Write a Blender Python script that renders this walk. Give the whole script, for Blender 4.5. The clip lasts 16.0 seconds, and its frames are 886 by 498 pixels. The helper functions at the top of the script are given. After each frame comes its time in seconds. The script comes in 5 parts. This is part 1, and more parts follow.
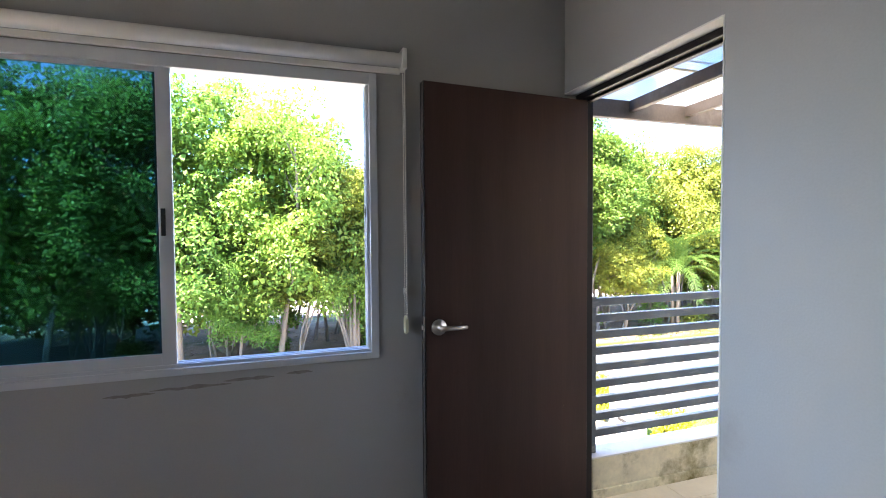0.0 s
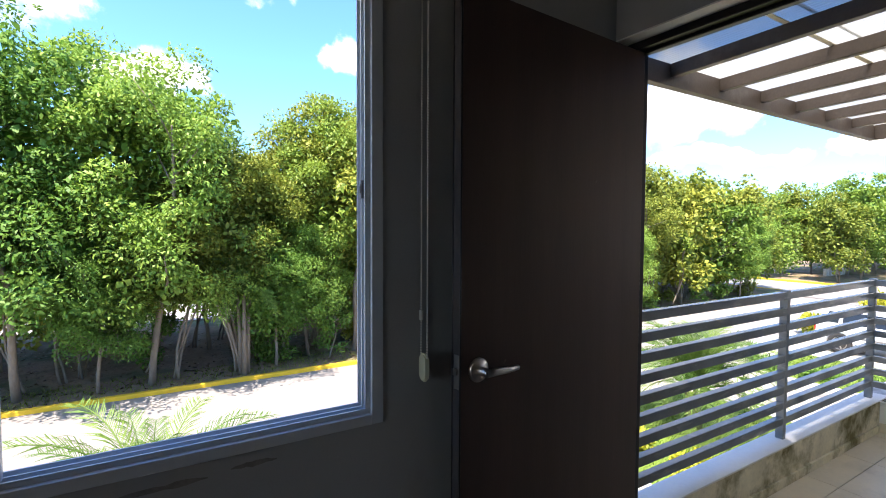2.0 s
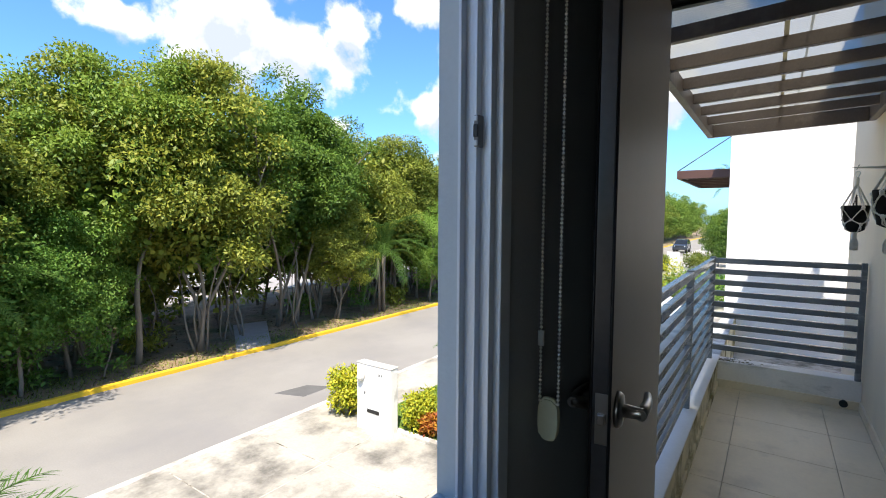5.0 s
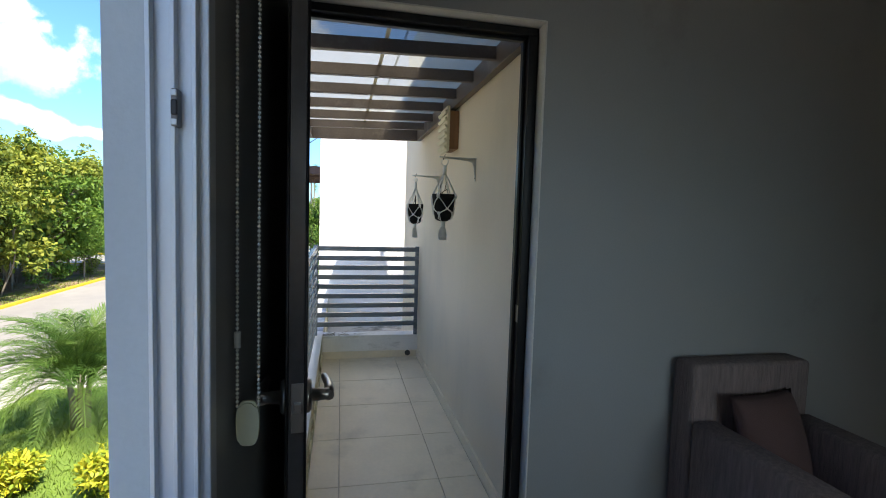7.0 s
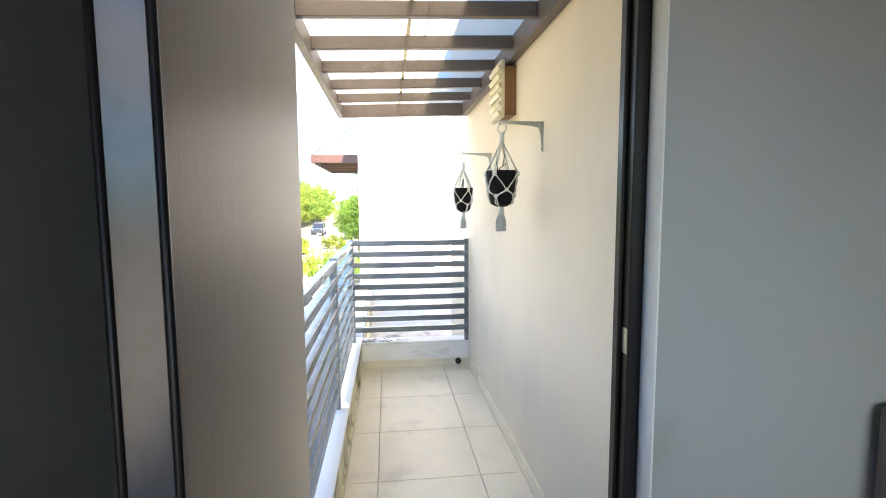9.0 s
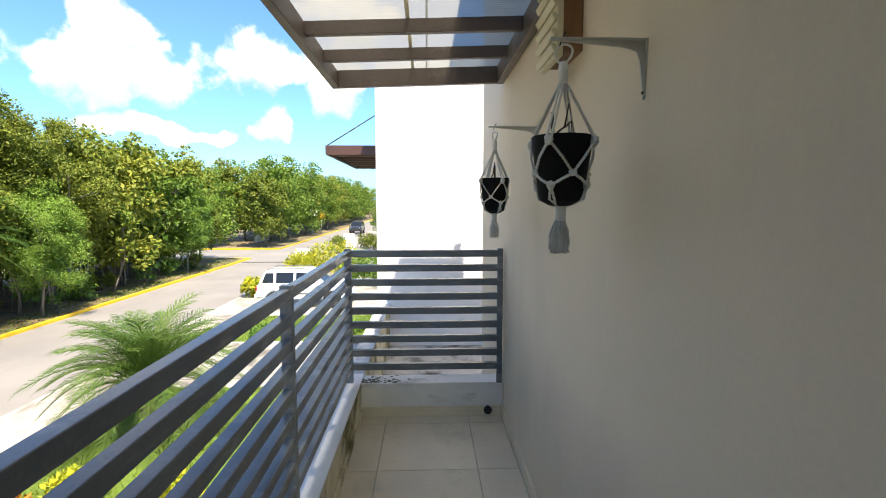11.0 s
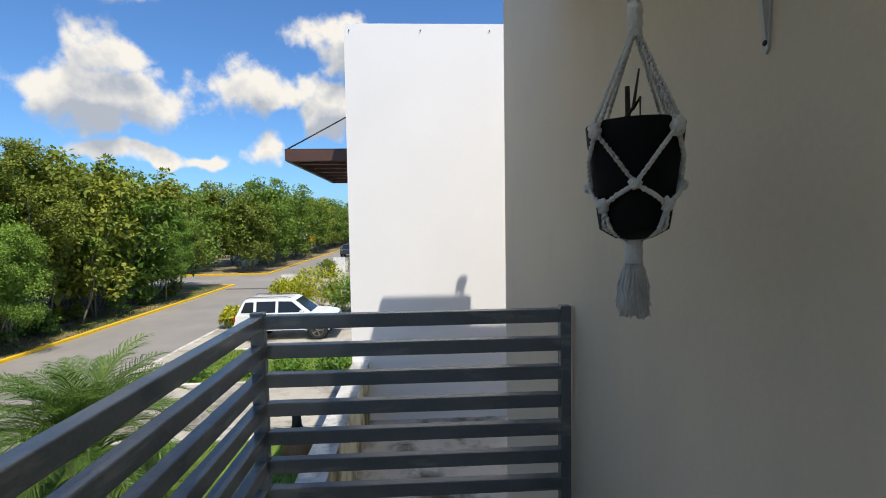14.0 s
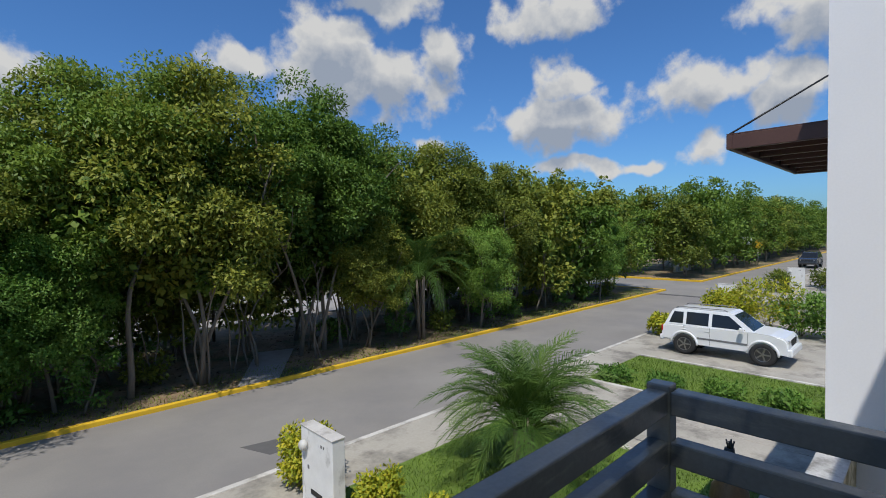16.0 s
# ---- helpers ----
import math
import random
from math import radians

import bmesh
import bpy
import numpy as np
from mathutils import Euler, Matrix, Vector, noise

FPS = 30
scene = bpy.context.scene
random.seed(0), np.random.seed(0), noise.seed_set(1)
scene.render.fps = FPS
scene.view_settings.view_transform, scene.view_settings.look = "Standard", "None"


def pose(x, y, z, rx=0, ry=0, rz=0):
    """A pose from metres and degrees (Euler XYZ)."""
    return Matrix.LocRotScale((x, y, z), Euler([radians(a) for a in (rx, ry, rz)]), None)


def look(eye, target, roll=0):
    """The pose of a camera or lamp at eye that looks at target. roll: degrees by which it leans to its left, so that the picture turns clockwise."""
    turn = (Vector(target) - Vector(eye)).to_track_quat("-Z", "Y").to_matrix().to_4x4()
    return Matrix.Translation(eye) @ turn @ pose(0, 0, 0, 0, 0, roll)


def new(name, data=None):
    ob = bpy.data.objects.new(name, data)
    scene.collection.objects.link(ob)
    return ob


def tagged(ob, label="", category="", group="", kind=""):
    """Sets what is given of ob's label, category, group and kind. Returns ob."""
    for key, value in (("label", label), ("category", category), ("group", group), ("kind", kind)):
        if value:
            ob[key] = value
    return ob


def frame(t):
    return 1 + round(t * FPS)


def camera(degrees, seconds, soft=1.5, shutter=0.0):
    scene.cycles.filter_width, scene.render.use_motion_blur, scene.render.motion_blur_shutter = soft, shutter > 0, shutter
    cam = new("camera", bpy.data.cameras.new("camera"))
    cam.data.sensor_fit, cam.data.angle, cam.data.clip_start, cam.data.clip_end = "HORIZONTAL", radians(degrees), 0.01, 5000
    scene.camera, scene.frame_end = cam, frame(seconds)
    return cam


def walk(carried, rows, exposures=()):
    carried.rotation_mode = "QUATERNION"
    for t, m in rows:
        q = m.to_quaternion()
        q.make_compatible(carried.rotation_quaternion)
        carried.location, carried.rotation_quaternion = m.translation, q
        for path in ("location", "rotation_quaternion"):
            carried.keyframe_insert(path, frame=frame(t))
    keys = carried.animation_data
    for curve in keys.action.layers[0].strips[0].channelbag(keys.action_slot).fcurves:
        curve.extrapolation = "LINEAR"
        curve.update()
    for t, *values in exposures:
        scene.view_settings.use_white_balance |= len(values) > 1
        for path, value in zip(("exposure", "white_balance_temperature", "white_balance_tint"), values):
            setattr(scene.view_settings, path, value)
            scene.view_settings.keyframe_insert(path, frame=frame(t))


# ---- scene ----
cam = camera(85.7, 16.0, soft=1.0)
PATH = [
    (0, (0.524, 0.444, 1.428), (1.151, 2.342, 1.357), -0.4),
    (0.5, (0.464, 0.693, 1.444), (1.158, 2.566, 1.349), -0.0),
    (1, (0.403, 0.944, 1.436), (1.196, 2.778, 1.354), -0.1),
    (1.5, (0.374, 1.139, 1.419), (1.309, 2.906, 1.335), 0.1),
    (2, (0.364, 1.353, 1.415), (1.407, 3.058, 1.326), 0.3),
    (2.5, (0.357, 1.526, 1.41), (1.48, 3.179, 1.322), 0.4),
    (3, (0.326, 1.682, 1.393), (1.549, 3.263, 1.316), 0.2),
    (3.2, (0.311, 1.736, 1.386), (1.558, 3.299, 1.326), -0.7),
    (5.3, (0.196, 2.289, 1.383), (1.949, 3.242, 1.24), 1.0),
    (5.5, (0.194, 2.317, 1.386), (2.022, 3.115, 1.241), 1.3),
    (6, (0.187, 2.376, 1.396), (2.161, 2.664, 1.254), 1.9),
    (6.5, (0.156, 2.402, 1.395), (2.144, 2.231, 1.254), 2.0),
    (7, (0.154, 2.412, 1.389), (2.104, 1.991, 1.246), 1.8),
    (7.5, (0.201, 2.407, 1.382), (2.131, 1.903, 1.236), 1.6),
    (8, (0.337, 2.391, 1.371), (2.279, 1.941, 1.215), 1.1),
    (8.5, (0.548, 2.346, 1.374), (2.514, 2.018, 1.203), 0.1),
    (9, (0.783, 2.332, 1.367), (2.761, 2.104, 1.177), -0.3),
    (9.2, (0.888, 2.325, 1.364), (2.868, 2.117, 1.167), -0.3),
    (11.3, (1.881, 2.122, 1.36), (3.874, 2.075, 1.18), -0.1),
    (11.5, (1.963, 2.117, 1.365), (3.955, 2.081, 1.194), -0.2),
    (12, (2.197, 2.127, 1.351), (4.19, 2.099, 1.186), -0.6),
    (12.5, (2.472, 2.11, 1.355), (4.466, 2.087, 1.204), -0.8),
    (13, (2.72, 2.122, 1.343), (4.716, 2.076, 1.212), -0.6),
    (13.5, (2.994, 2.147, 1.356), (4.989, 2.045, 1.24), -0.8),
    (14, (3.234, 2.135, 1.337), (5.229, 2.038, 1.23), -0.9),
    (14.5, (3.469, 2.122, 1.341), (5.465, 2.21, 1.247), -0.8),
    (15, (3.599, 2.149, 1.336), (5.536, 2.64, 1.247), -0.9),
    (15.5, (3.718, 2.214, 1.345), (5.442, 3.224, 1.264), -0.8),
    (16, (3.826, 2.287, 1.349), (5.215, 3.725, 1.285), -0.9),
]
# seconds, stops, kelvin, tint
STOPS = [(0.0, 3.95, 7200, 20), (0.5, 3.45, 7200, 20), (1.0, 2.97, 7150, 19), (1.5, 2.57, 7100, 18), (2.0, 2.17, 7050, 17), (2.5, 1.77, 7000, 17),
         (3.0, 1.45, 7000, 17), (5.5, 1.35, 7100, 9), (6.5, 1.55, 7150, 9), (7.5, 1.75, 7200, 9), (8.0, 1.92, 7350, 10), (8.5, 2.6, 7700, 12),
         (9.0, 3.38, 7900, 13), (11.5, 1.08, 7500, 11), (12.5, 0.76, 7150, 11), (13.5, 0.58, 7150, 10), (14.5, 0.44, 7050, 9), (15.5, 0.25, 6750, 9),
         (16.0, -0.05, 6500, 9)]
walk(cam, [(t, look(eye, target, roll)) for t, eye, target, roll in PATH], STOPS)

# ---- world, sun, exposure ----
GROUND = -3.2
SUN_FROM = Vector((-0.478, -0.31, 1.0)).normalized()
SUN_ELEV = math.asin(SUN_FROM.z)
SUN_AZ = math.atan2(SUN_FROM.x, SUN_FROM.y)

world = bpy.data.worlds.new("sky")
scene.world = world
world.use_nodes = True
wn, wl = world.node_tree.nodes, world.node_tree.links
wn.clear()
w_out = wn.new("ShaderNodeOutputWorld")
w_bg = wn.new("ShaderNodeBackground")
w_sky = wn.new("ShaderNodeTexSky")
w_sky.sky_type = "NISHITA"
w_sky.sun_disc = False
w_sky.sun_elevation = SUN_ELEV
w_sky.sun_rotation = SUN_AZ
w_sky.dust_density = 0.9
w_sky.ozone_density = 2.5
w_co = wn.new("ShaderNodeTexCoord")
# fair-weather clouds: bearing from +y towards +x, height above the horizon, half width and half height, all in degrees
CLOUDS = [(34.5, 17.6, 12.5, 4.8), (21.5, 18.5, 4.5, 3.2), (31.0, 21.0, 4.5, 3.4), (45.0, 20.8, 4.5, 3.4), (57.3, 12.8, 10.5, 3.8), (58.2, 16.6, 4.0, 3.6), (73.1, 14.8, 6.0, 3.0),
          (72.5, 8.8, 2.8, 2.3), (60.5, 7.8, 8.0, 1.3), (66.7, 7.7, 2.2, 1.3), (79.8, 12.5, 5.5, 3.8), (57.0, 23.6, 7.0, 2.8), (41.7, 10.9, 2.2, 1.4), (82.0, 19.5, 6.0, 3.0), (37.0, 25.0, 6.0, 2.2),
          (0.5, 13.8, 6.0, 4.2), (9.0, 27.0, 7.0, 3.5), (20.0, 30.0, 9.0, 2.6), (36.0, 29.0, 9.0, 3.0), (-14.0, 22.0, 10.0, 5.0), (101.0, 11.0, 9.0, 4.5), (115.0, 20.0, 13.0, 6.0),
          (140.0, 16.0, 15.0, 6.0), (175.0, 24.0, 16.0, 7.0), (215.0, 15.0, 16.0, 6.0), (255.0, 25.0, 18.0, 7.0), (290.0, 14.0, 14.0, 6.0), (322.0, 22.0, 13.0, 6.0), (70.0, 45.0, 16.0, 9.0), (190.0, 55.0, 18.0, 10.0)]
field = bpy.data.node_groups.new("cloud_field", "ShaderNodeTree")
field.interface.new_socket("Direction", in_out="INPUT", socket_type="NodeSocketVector")
field.interface.new_socket("Density", in_out="OUTPUT", socket_type="NodeSocketFloat")
fn, fl = field.nodes, field.links
f_in, f_out = fn.new("NodeGroupInput"), fn.new("NodeGroupOutput")
f_warp = fn.new("ShaderNodeTexNoise")
f_warp.inputs["Scale"].default_value = 9.0
f_warp.inputs["Detail"].default_value = 3.0
f_cent = fn.new("ShaderNodeVectorMath")
f_cent.operation = "SUBTRACT"
f_cent.inputs[1].default_value = (0.5, 0.5, 0.5)
f_push = fn.new("ShaderNodeVectorMath")
f_push.operation = "MULTIPLY_ADD"
f_push.inputs[1].default_value = (0.16, 0.16, 0.12)
fl.new(f_in.outputs[0], f_warp.inputs["Vector"])
fl.new(f_warp.outputs["Color"], f_cent.inputs[0])
fl.new(f_cent.outputs[0], f_push.inputs[0])
fl.new(f_in.outputs[0], f_push.inputs[2])
f_last = None
for bearing, height, wide, tall in CLOUDS:
    b_, h_ = radians(bearing), radians(height)
    f_map = fn.new("ShaderNodeMapping")
    f_map.vector_type = "TEXTURE"
    f_map.inputs["Location"].default_value = (math.sin(b_) * math.cos(h_), math.cos(b_) * math.cos(h_), math.sin(h_))
    f_map.inputs["Rotation"].default_value = (0, 0, -b_)
    f_map.inputs["Scale"].default_value = (radians(wide), radians(wide), radians(tall))
    f_len = fn.new("ShaderNodeVectorMath")
    f_len.operation = "LENGTH"
    f_inv = fn.new("ShaderNodeMath")
    f_inv.operation = "SUBTRACT"
    f_inv.inputs[0].default_value = 1.0
    fl.new(f_push.outputs[0], f_map.inputs["Vector"])
    fl.new(f_map.outputs[0], f_len.inputs[0])
    fl.new(f_len.outputs["Value"], f_inv.inputs[1])
    if f_last is None:
        f_last = f_inv.outputs[0]
    else:
        f_max = fn.new("ShaderNodeMath")
        f_max.operation = "MAXIMUM"
        fl.new(f_last, f_max.inputs[0])
        fl.new(f_inv.outputs[0], f_max.inputs[1])
        f_last = f_max.outputs[0]
f_noise = fn.new("ShaderNodeTexNoise")
f_noise.inputs["Scale"].default_value = 15.0
f_noise.inputs["Detail"].default_value = 9.0
f_noise.inputs["Roughness"].default_value = 0.58
f_sum = fn.new("ShaderNodeMath")
f_sum.operation = "MULTIPLY_ADD"
f_sum.inputs[1].default_value = 1.85
f_off = fn.new("ShaderNodeMath")
f_off.operation = "SUBTRACT"
f_off.inputs[1].default_value = 0.92
f_floor = fn.new("ShaderNodeMath")
f_floor.operation = "MAXIMUM"
f_floor.inputs[1].default_value = -1.0
fl.new(f_in.outputs[0], f_noise.inputs["Vector"])
fl.new(f_last, f_floor.inputs[0])
fl.new(f_noise.outputs["Fac"], f_sum.inputs[0])
fl.new(f_floor.outputs[0], f_sum.inputs[2])
fl.new(f_sum.outputs[0], f_off.inputs[0])
fl.new(f_off.outputs[0], f_out.inputs[0])

w_here, w_over = wn.new("ShaderNodeGroup"), wn.new("ShaderNodeGroup")
w_here.node_tree = w_over.node_tree = field
w_lift = wn.new("ShaderNodeVectorMath")
w_lift.operation = "ADD"
w_lift.inputs[1].default_value = (-0.012, -0.008, 0.045)
w_ramp = wn.new("ShaderNodeMapRange")
w_ramp.interpolation_type = "SMOOTHSTEP"
w_ramp.inputs["From Min"].default_value = 0.0
w_ramp.inputs["From Max"].default_value = 0.5
w_dark = wn.new("ShaderNodeMapRange")
w_dark.inputs["From Min"].default_value = 0.0
w_dark.inputs["From Max"].default_value = 0.7
w_shade = wn.new("ShaderNodeMix")
w_shade.data_type = "RGBA"
w_shade.inputs[6].default_value = (5.4, 5.4, 5.4, 1)
w_shade.inputs[7].default_value = (2.6, 3.0, 3.75, 1)
w_tint = wn.new("ShaderNodeMix")
w_tint.data_type = "RGBA"
w_tint.blend_type = "MULTIPLY"
w_tint.inputs[0].default_value = 1.0
w_tint.inputs[7].default_value = (0.43, 0.74, 1.1, 1)
w_mix = wn.new("ShaderNodeMix")
w_mix.data_type = "RGBA"
w_bg.inputs["Strength"].default_value = 0.12
wl.new(w_co.outputs["Generated"], w_here.inputs[0])
wl.new(w_co.outputs["Generated"], w_lift.inputs[0])
wl.new(w_lift.outputs[0], w_over.inputs[0])
wl.new(w_here.outputs[0], w_ramp.inputs["Value"])
wl.new(w_over.outputs[0], w_dark.inputs["Value"])
wl.new(w_dark.outputs[0], w_shade.inputs[0])
wl.new(w_sky.outputs["Color"], w_tint.inputs[6])
wl.new(w_ramp.outputs[0], w_mix.inputs[0])
wl.new(w_tint.outputs[2], w_mix.inputs[6])
wl.new(w_shade.outputs[2], w_mix.inputs[7])
wl.new(w_mix.outputs[2], w_bg.inputs["Color"])
wl.new(w_bg.outputs[0], w_out.inputs["Surface"])

sun_data = bpy.data.lights.new("sun", "SUN")
sun_data.energy = 3.8
sun_data.angle = radians(0.5)
sun_data.color = (1.0, 0.955, 0.895)
sun = new("sun", sun_data)
sun.matrix_world = look(SUN_FROM * 30, (0, 0, 0))


# added unseen fill lamp behind the walker, throws bluish light on the east wall
rear = bpy.data.lights.new("rear_fill_lamp", "AREA")
rear.shape, rear.size, rear.size_y = "RECTANGLE", 1.6, 1.4
rear.energy, rear.color, rear.spread = 0.8, (0.6, 0.83, 1.0), radians(38)
rear_ob = new("rear_fill_lamp", rear)
rear_ob.matrix_world = look((-2.7, 0.9, 1.6), (1.9, 1.45, 0.75))


# ---- materials ----
def mat(name, colour, rough=0.6, metal=0.0, vary=0.12, scale=3.0, fine=60.0, bump=0.15, dirt=None, dirt_scale=1.2,
        dirt_at=(0.55, 0.75), rand=0.0, dirt_stretch=(1, 1, 1), coat=0.0, spec=0.5, stretch=(1, 1, 1), bump_dist=0.004):
    """A surface with broad and fine variation, an optional second colour in stains, and fine relief."""
    m = bpy.data.materials.new(name)
    m.use_nodes = True
    n, l = m.node_tree.nodes, m.node_tree.links
    p = n["Principled BSDF"]
    p.inputs["Roughness"].default_value = rough
    p.inputs["Metallic"].default_value = metal
    p.inputs["Coat Weight"].default_value = coat
    p.inputs["Specular IOR Level"].default_value = spec
    co = n.new("ShaderNodeTexCoord")
    mp = n.new("ShaderNodeMapping")
    mp.inputs["Scale"].default_value = stretch
    l.new(co.outputs["Object"], mp.inputs["Vector"])
    a = n.new("ShaderNodeTexNoise")
    a.inputs["Scale"].default_value = scale
    a.inputs["Detail"].default_value = 5
    b = n.new("ShaderNodeTexNoise")
    b.inputs["Scale"].default_value = fine
    b.inputs["Detail"].default_value = 4
    for t in (a, b):
        l.new(mp.outputs["Vector"], t.inputs["Vector"])
    add = n.new("ShaderNodeMath")
    add.operation = "MULTIPLY_ADD"
    add.inputs[1].default_value = 0.5
    l.new(b.outputs["Fac"], add.inputs[0])
    l.new(a.outputs["Fac"], add.inputs[2])
    rg = n.new("ShaderNodeMapRange")
    rg.inputs["From Min"].default_value = 0.45
    rg.inputs["From Max"].default_value = 1.05
    rg.inputs["To Min"].default_value = 1 - vary
    rg.inputs["To Max"].default_value = 1 + vary
    l.new(add.outputs[0], rg.inputs["Value"])
    last = rg.outputs[0]
    if rand:
        info = n.new("ShaderNodeObjectInfo")
        rr = n.new("ShaderNodeMapRange")
        rr.inputs["To Min"].default_value = 1 - rand
        rr.inputs["To Max"].default_value = 1 + rand
        l.new(info.outputs["Random"], rr.inputs["Value"])
        mu = n.new("ShaderNodeMath")
        mu.operation = "MULTIPLY"
        l.new(last, mu.inputs[0])
        l.new(rr.outputs[0], mu.inputs[1])
        last = mu.outputs[0]
    sc = n.new("ShaderNodeVectorMath")
    sc.operation = "SCALE"
    sc.inputs[0].default_value = colour
    l.new(last, sc.inputs["Scale"])
    out = sc.outputs["Vector"]
    if dirt:
        d = n.new("ShaderNodeTexNoise")
        d.inputs["Scale"].default_value = dirt_scale
        d.inputs["Detail"].default_value = 8
        d.inputs["Roughness"].default_value = 0.65
        dm = n.new("ShaderNodeMapping")
        dm.inputs["Scale"].default_value = dirt_stretch
        l.new(co.outputs["Object"], dm.inputs["Vector"])
        l.new(dm.outputs["Vector"], d.inputs["Vector"])
        dr = n.new("ShaderNodeMapRange")
        dr.inputs["From Min"].default_value = dirt_at[0]
        dr.inputs["From Max"].default_value = dirt_at[1]
        l.new(d.outputs["Fac"], dr.inputs["Value"])
        mx = n.new("ShaderNodeMix")
        mx.data_type = "RGBA"
        l.new(dr.outputs[0], mx.inputs[0])
        l.new(out, mx.inputs[6])
        mx.inputs[7].default_value = (*dirt, 1)
        out = mx.outputs[2]
    l.new(out, p.inputs["Base Color"])
    if bump:
        bu = n.new("ShaderNodeBump")
        bu.inputs["Strength"].default_value = bump
        bu.inputs["Distance"].default_value = bump_dist
        l.new(b.outputs["Fac"], bu.inputs["Height"])
        l.new(bu.outputs["Normal"], p.inputs["Normal"])
    return m


def leaf_mat(name, low, high, through_light=0.36, rough=0.5):
    """Leaves that vary one by one and let some light through."""
    m = bpy.data.materials.new(name)
    m.use_nodes = True
    n, l = m.node_tree.nodes, m.node_tree.links
    p = n["Principled BSDF"]
    p.inputs["Roughness"].default_value = rough
    p.inputs["Specular IOR Level"].default_value = 0.22
    geo = n.new("ShaderNodeNewGeometry")
    info = n.new("ShaderNodeObjectInfo")
    ramp = n.new("ShaderNodeMix")
    ramp.data_type = "RGBA"
    ramp.inputs[6].default_value = (*low, 1)
    ramp.inputs[7].default_value = (*high, 1)
    l.new(geo.outputs["Random Per Island"], ramp.inputs[0])
    hue = n.new("ShaderNodeHueSaturation")
    mr = n.new("ShaderNodeMapRange")
    mr.inputs["To Min"].default_value = 0.485
    mr.inputs["To Max"].default_value = 0.515
    l.new(info.outputs["Random"], mr.inputs["Value"])
    l.new(mr.outputs[0], hue.inputs["Hue"])
    mv = n.new("ShaderNodeMapRange")
    mv.inputs["To Min"].default_value = 1.2
    mv.inputs["To Max"].default_value = 0.75
    l.new(info.outputs["Random"], mv.inputs["Value"])
    l.new(mv.outputs[0], hue.inputs["Value"])
    l.new(ramp.outputs[2], hue.inputs["Color"])
    l.new(hue.outputs[0], p.inputs["Base Color"])
    tr = n.new("ShaderNodeBsdfTranslucent")
    l.new(hue.outputs[0], tr.inputs["Color"])
    mix = n.new("ShaderNodeMixShader")
    mix.inputs[0].default_value = through_light
    l.new(p.outputs[0], mix.inputs[1])
    l.new(tr.outputs[0], mix.inputs[2])
    l.new(mix.outputs[0], n["Material Output"].inputs["Surface"])
    return m


def glass_mat(name, colour, rough=0.0):
    m = bpy.data.materials.new(name)
    m.use_nodes = True
    p = m.node_tree.nodes["Principled BSDF"]
    p.inputs["Base Color"].default_value = (*colour, 1)
    p.inputs["Transmission Weight"].default_value = 1.0
    p.inputs["Roughness"].default_value = rough
    p.inputs["IOR"].default_value = 1.45
    return m


M = {}
M["wall"] = mat("painted_grey_wall", (0.318, 0.322, 0.318), 0.5, vary=0.06, scale=1.5, fine=140, bump=0.15, dirt=(0.24, 0.23, 0.22), dirt_scale=2.2, dirt_at=(0.6, 0.85))
M["white"] = mat("white_stucco", (0.82, 0.82, 0.82), 0.8, vary=0.04, scale=1.2, fine=90, bump=0.07)
M["lining"] = mat("pale_lining_plaster", (0.68, 0.67, 0.63), 0.6, vary=0.06, fine=90, bump=0.2)
M["rub"] = mat("wall_rub_mark", (0.2, 0.186, 0.172), 0.6, vary=0.3, scale=20, fine=140, bump=0.15)
M["weathered"] = mat("weathered_concrete", (0.44, 0.44, 0.43), 0.9, vary=0.25, scale=5, fine=60, bump=0.4, dirt=(0.16, 0.155, 0.14), dirt_scale=6, dirt_at=(0.5, 0.68))
# white plaster under open sky, its blue-grey cast put into the colour
M["reveal"] = mat("sky_tinted_plaster", (0.385, 0.43, 0.45), 0.65, vary=0.07, fine=90, bump=0.2)
M["pillar"] = mat("stained_white_plaster", (0.74, 0.73, 0.7), 0.85, vary=0.1, scale=3, fine=60, bump=0.25, dirt=(0.33, 0.31, 0.27), dirt_scale=3.5, dirt_at=(0.56, 0.74), dirt_stretch=(1, 1, 0.5))
M["moss"] = mat("dark_moss", (0.11, 0.085, 0.035), 0.95, vary=0.4, scale=30, fine=200, bump=0.6)
M["cream"] = mat("cream_stucco", (0.73, 0.615, 0.46), 0.75, vary=0.06, scale=1.1, fine=90, bump=0.1, dirt=(0.6, 0.515, 0.395), dirt_scale=1.6, dirt_at=(0.5, 0.85), dirt_stretch=(1, 1, 0.3))
# unseen ceiling, grey is put in to cut light bounced round the room
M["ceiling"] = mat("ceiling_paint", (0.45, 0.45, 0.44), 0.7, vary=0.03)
M["floor"] = mat("room_floor_tile", (0.34, 0.265, 0.19), 0.35, vary=0.06)
M["tile"] = mat("balcony_tile", (0.71, 0.61, 0.44), 0.35, vary=0.07, scale=5, fine=40, bump=0.08, rand=0.03,
                dirt=(0.4, 0.34, 0.24), dirt_scale=2.2, dirt_at=(0.54, 0.82))
M["grout"] = mat("grout", (0.42, 0.37, 0.29), 0.9, vary=0.4, scale=2.0)
M["curb"] = mat("stained_curb", (0.70, 0.62, 0.43), 0.85, vary=0.2, scale=7, fine=50, bump=0.3,
                dirt=(0.15, 0.118, 0.03), dirt_scale=3.4, dirt_at=(0.45, 0.62), dirt_stretch=(1, 1, 1))
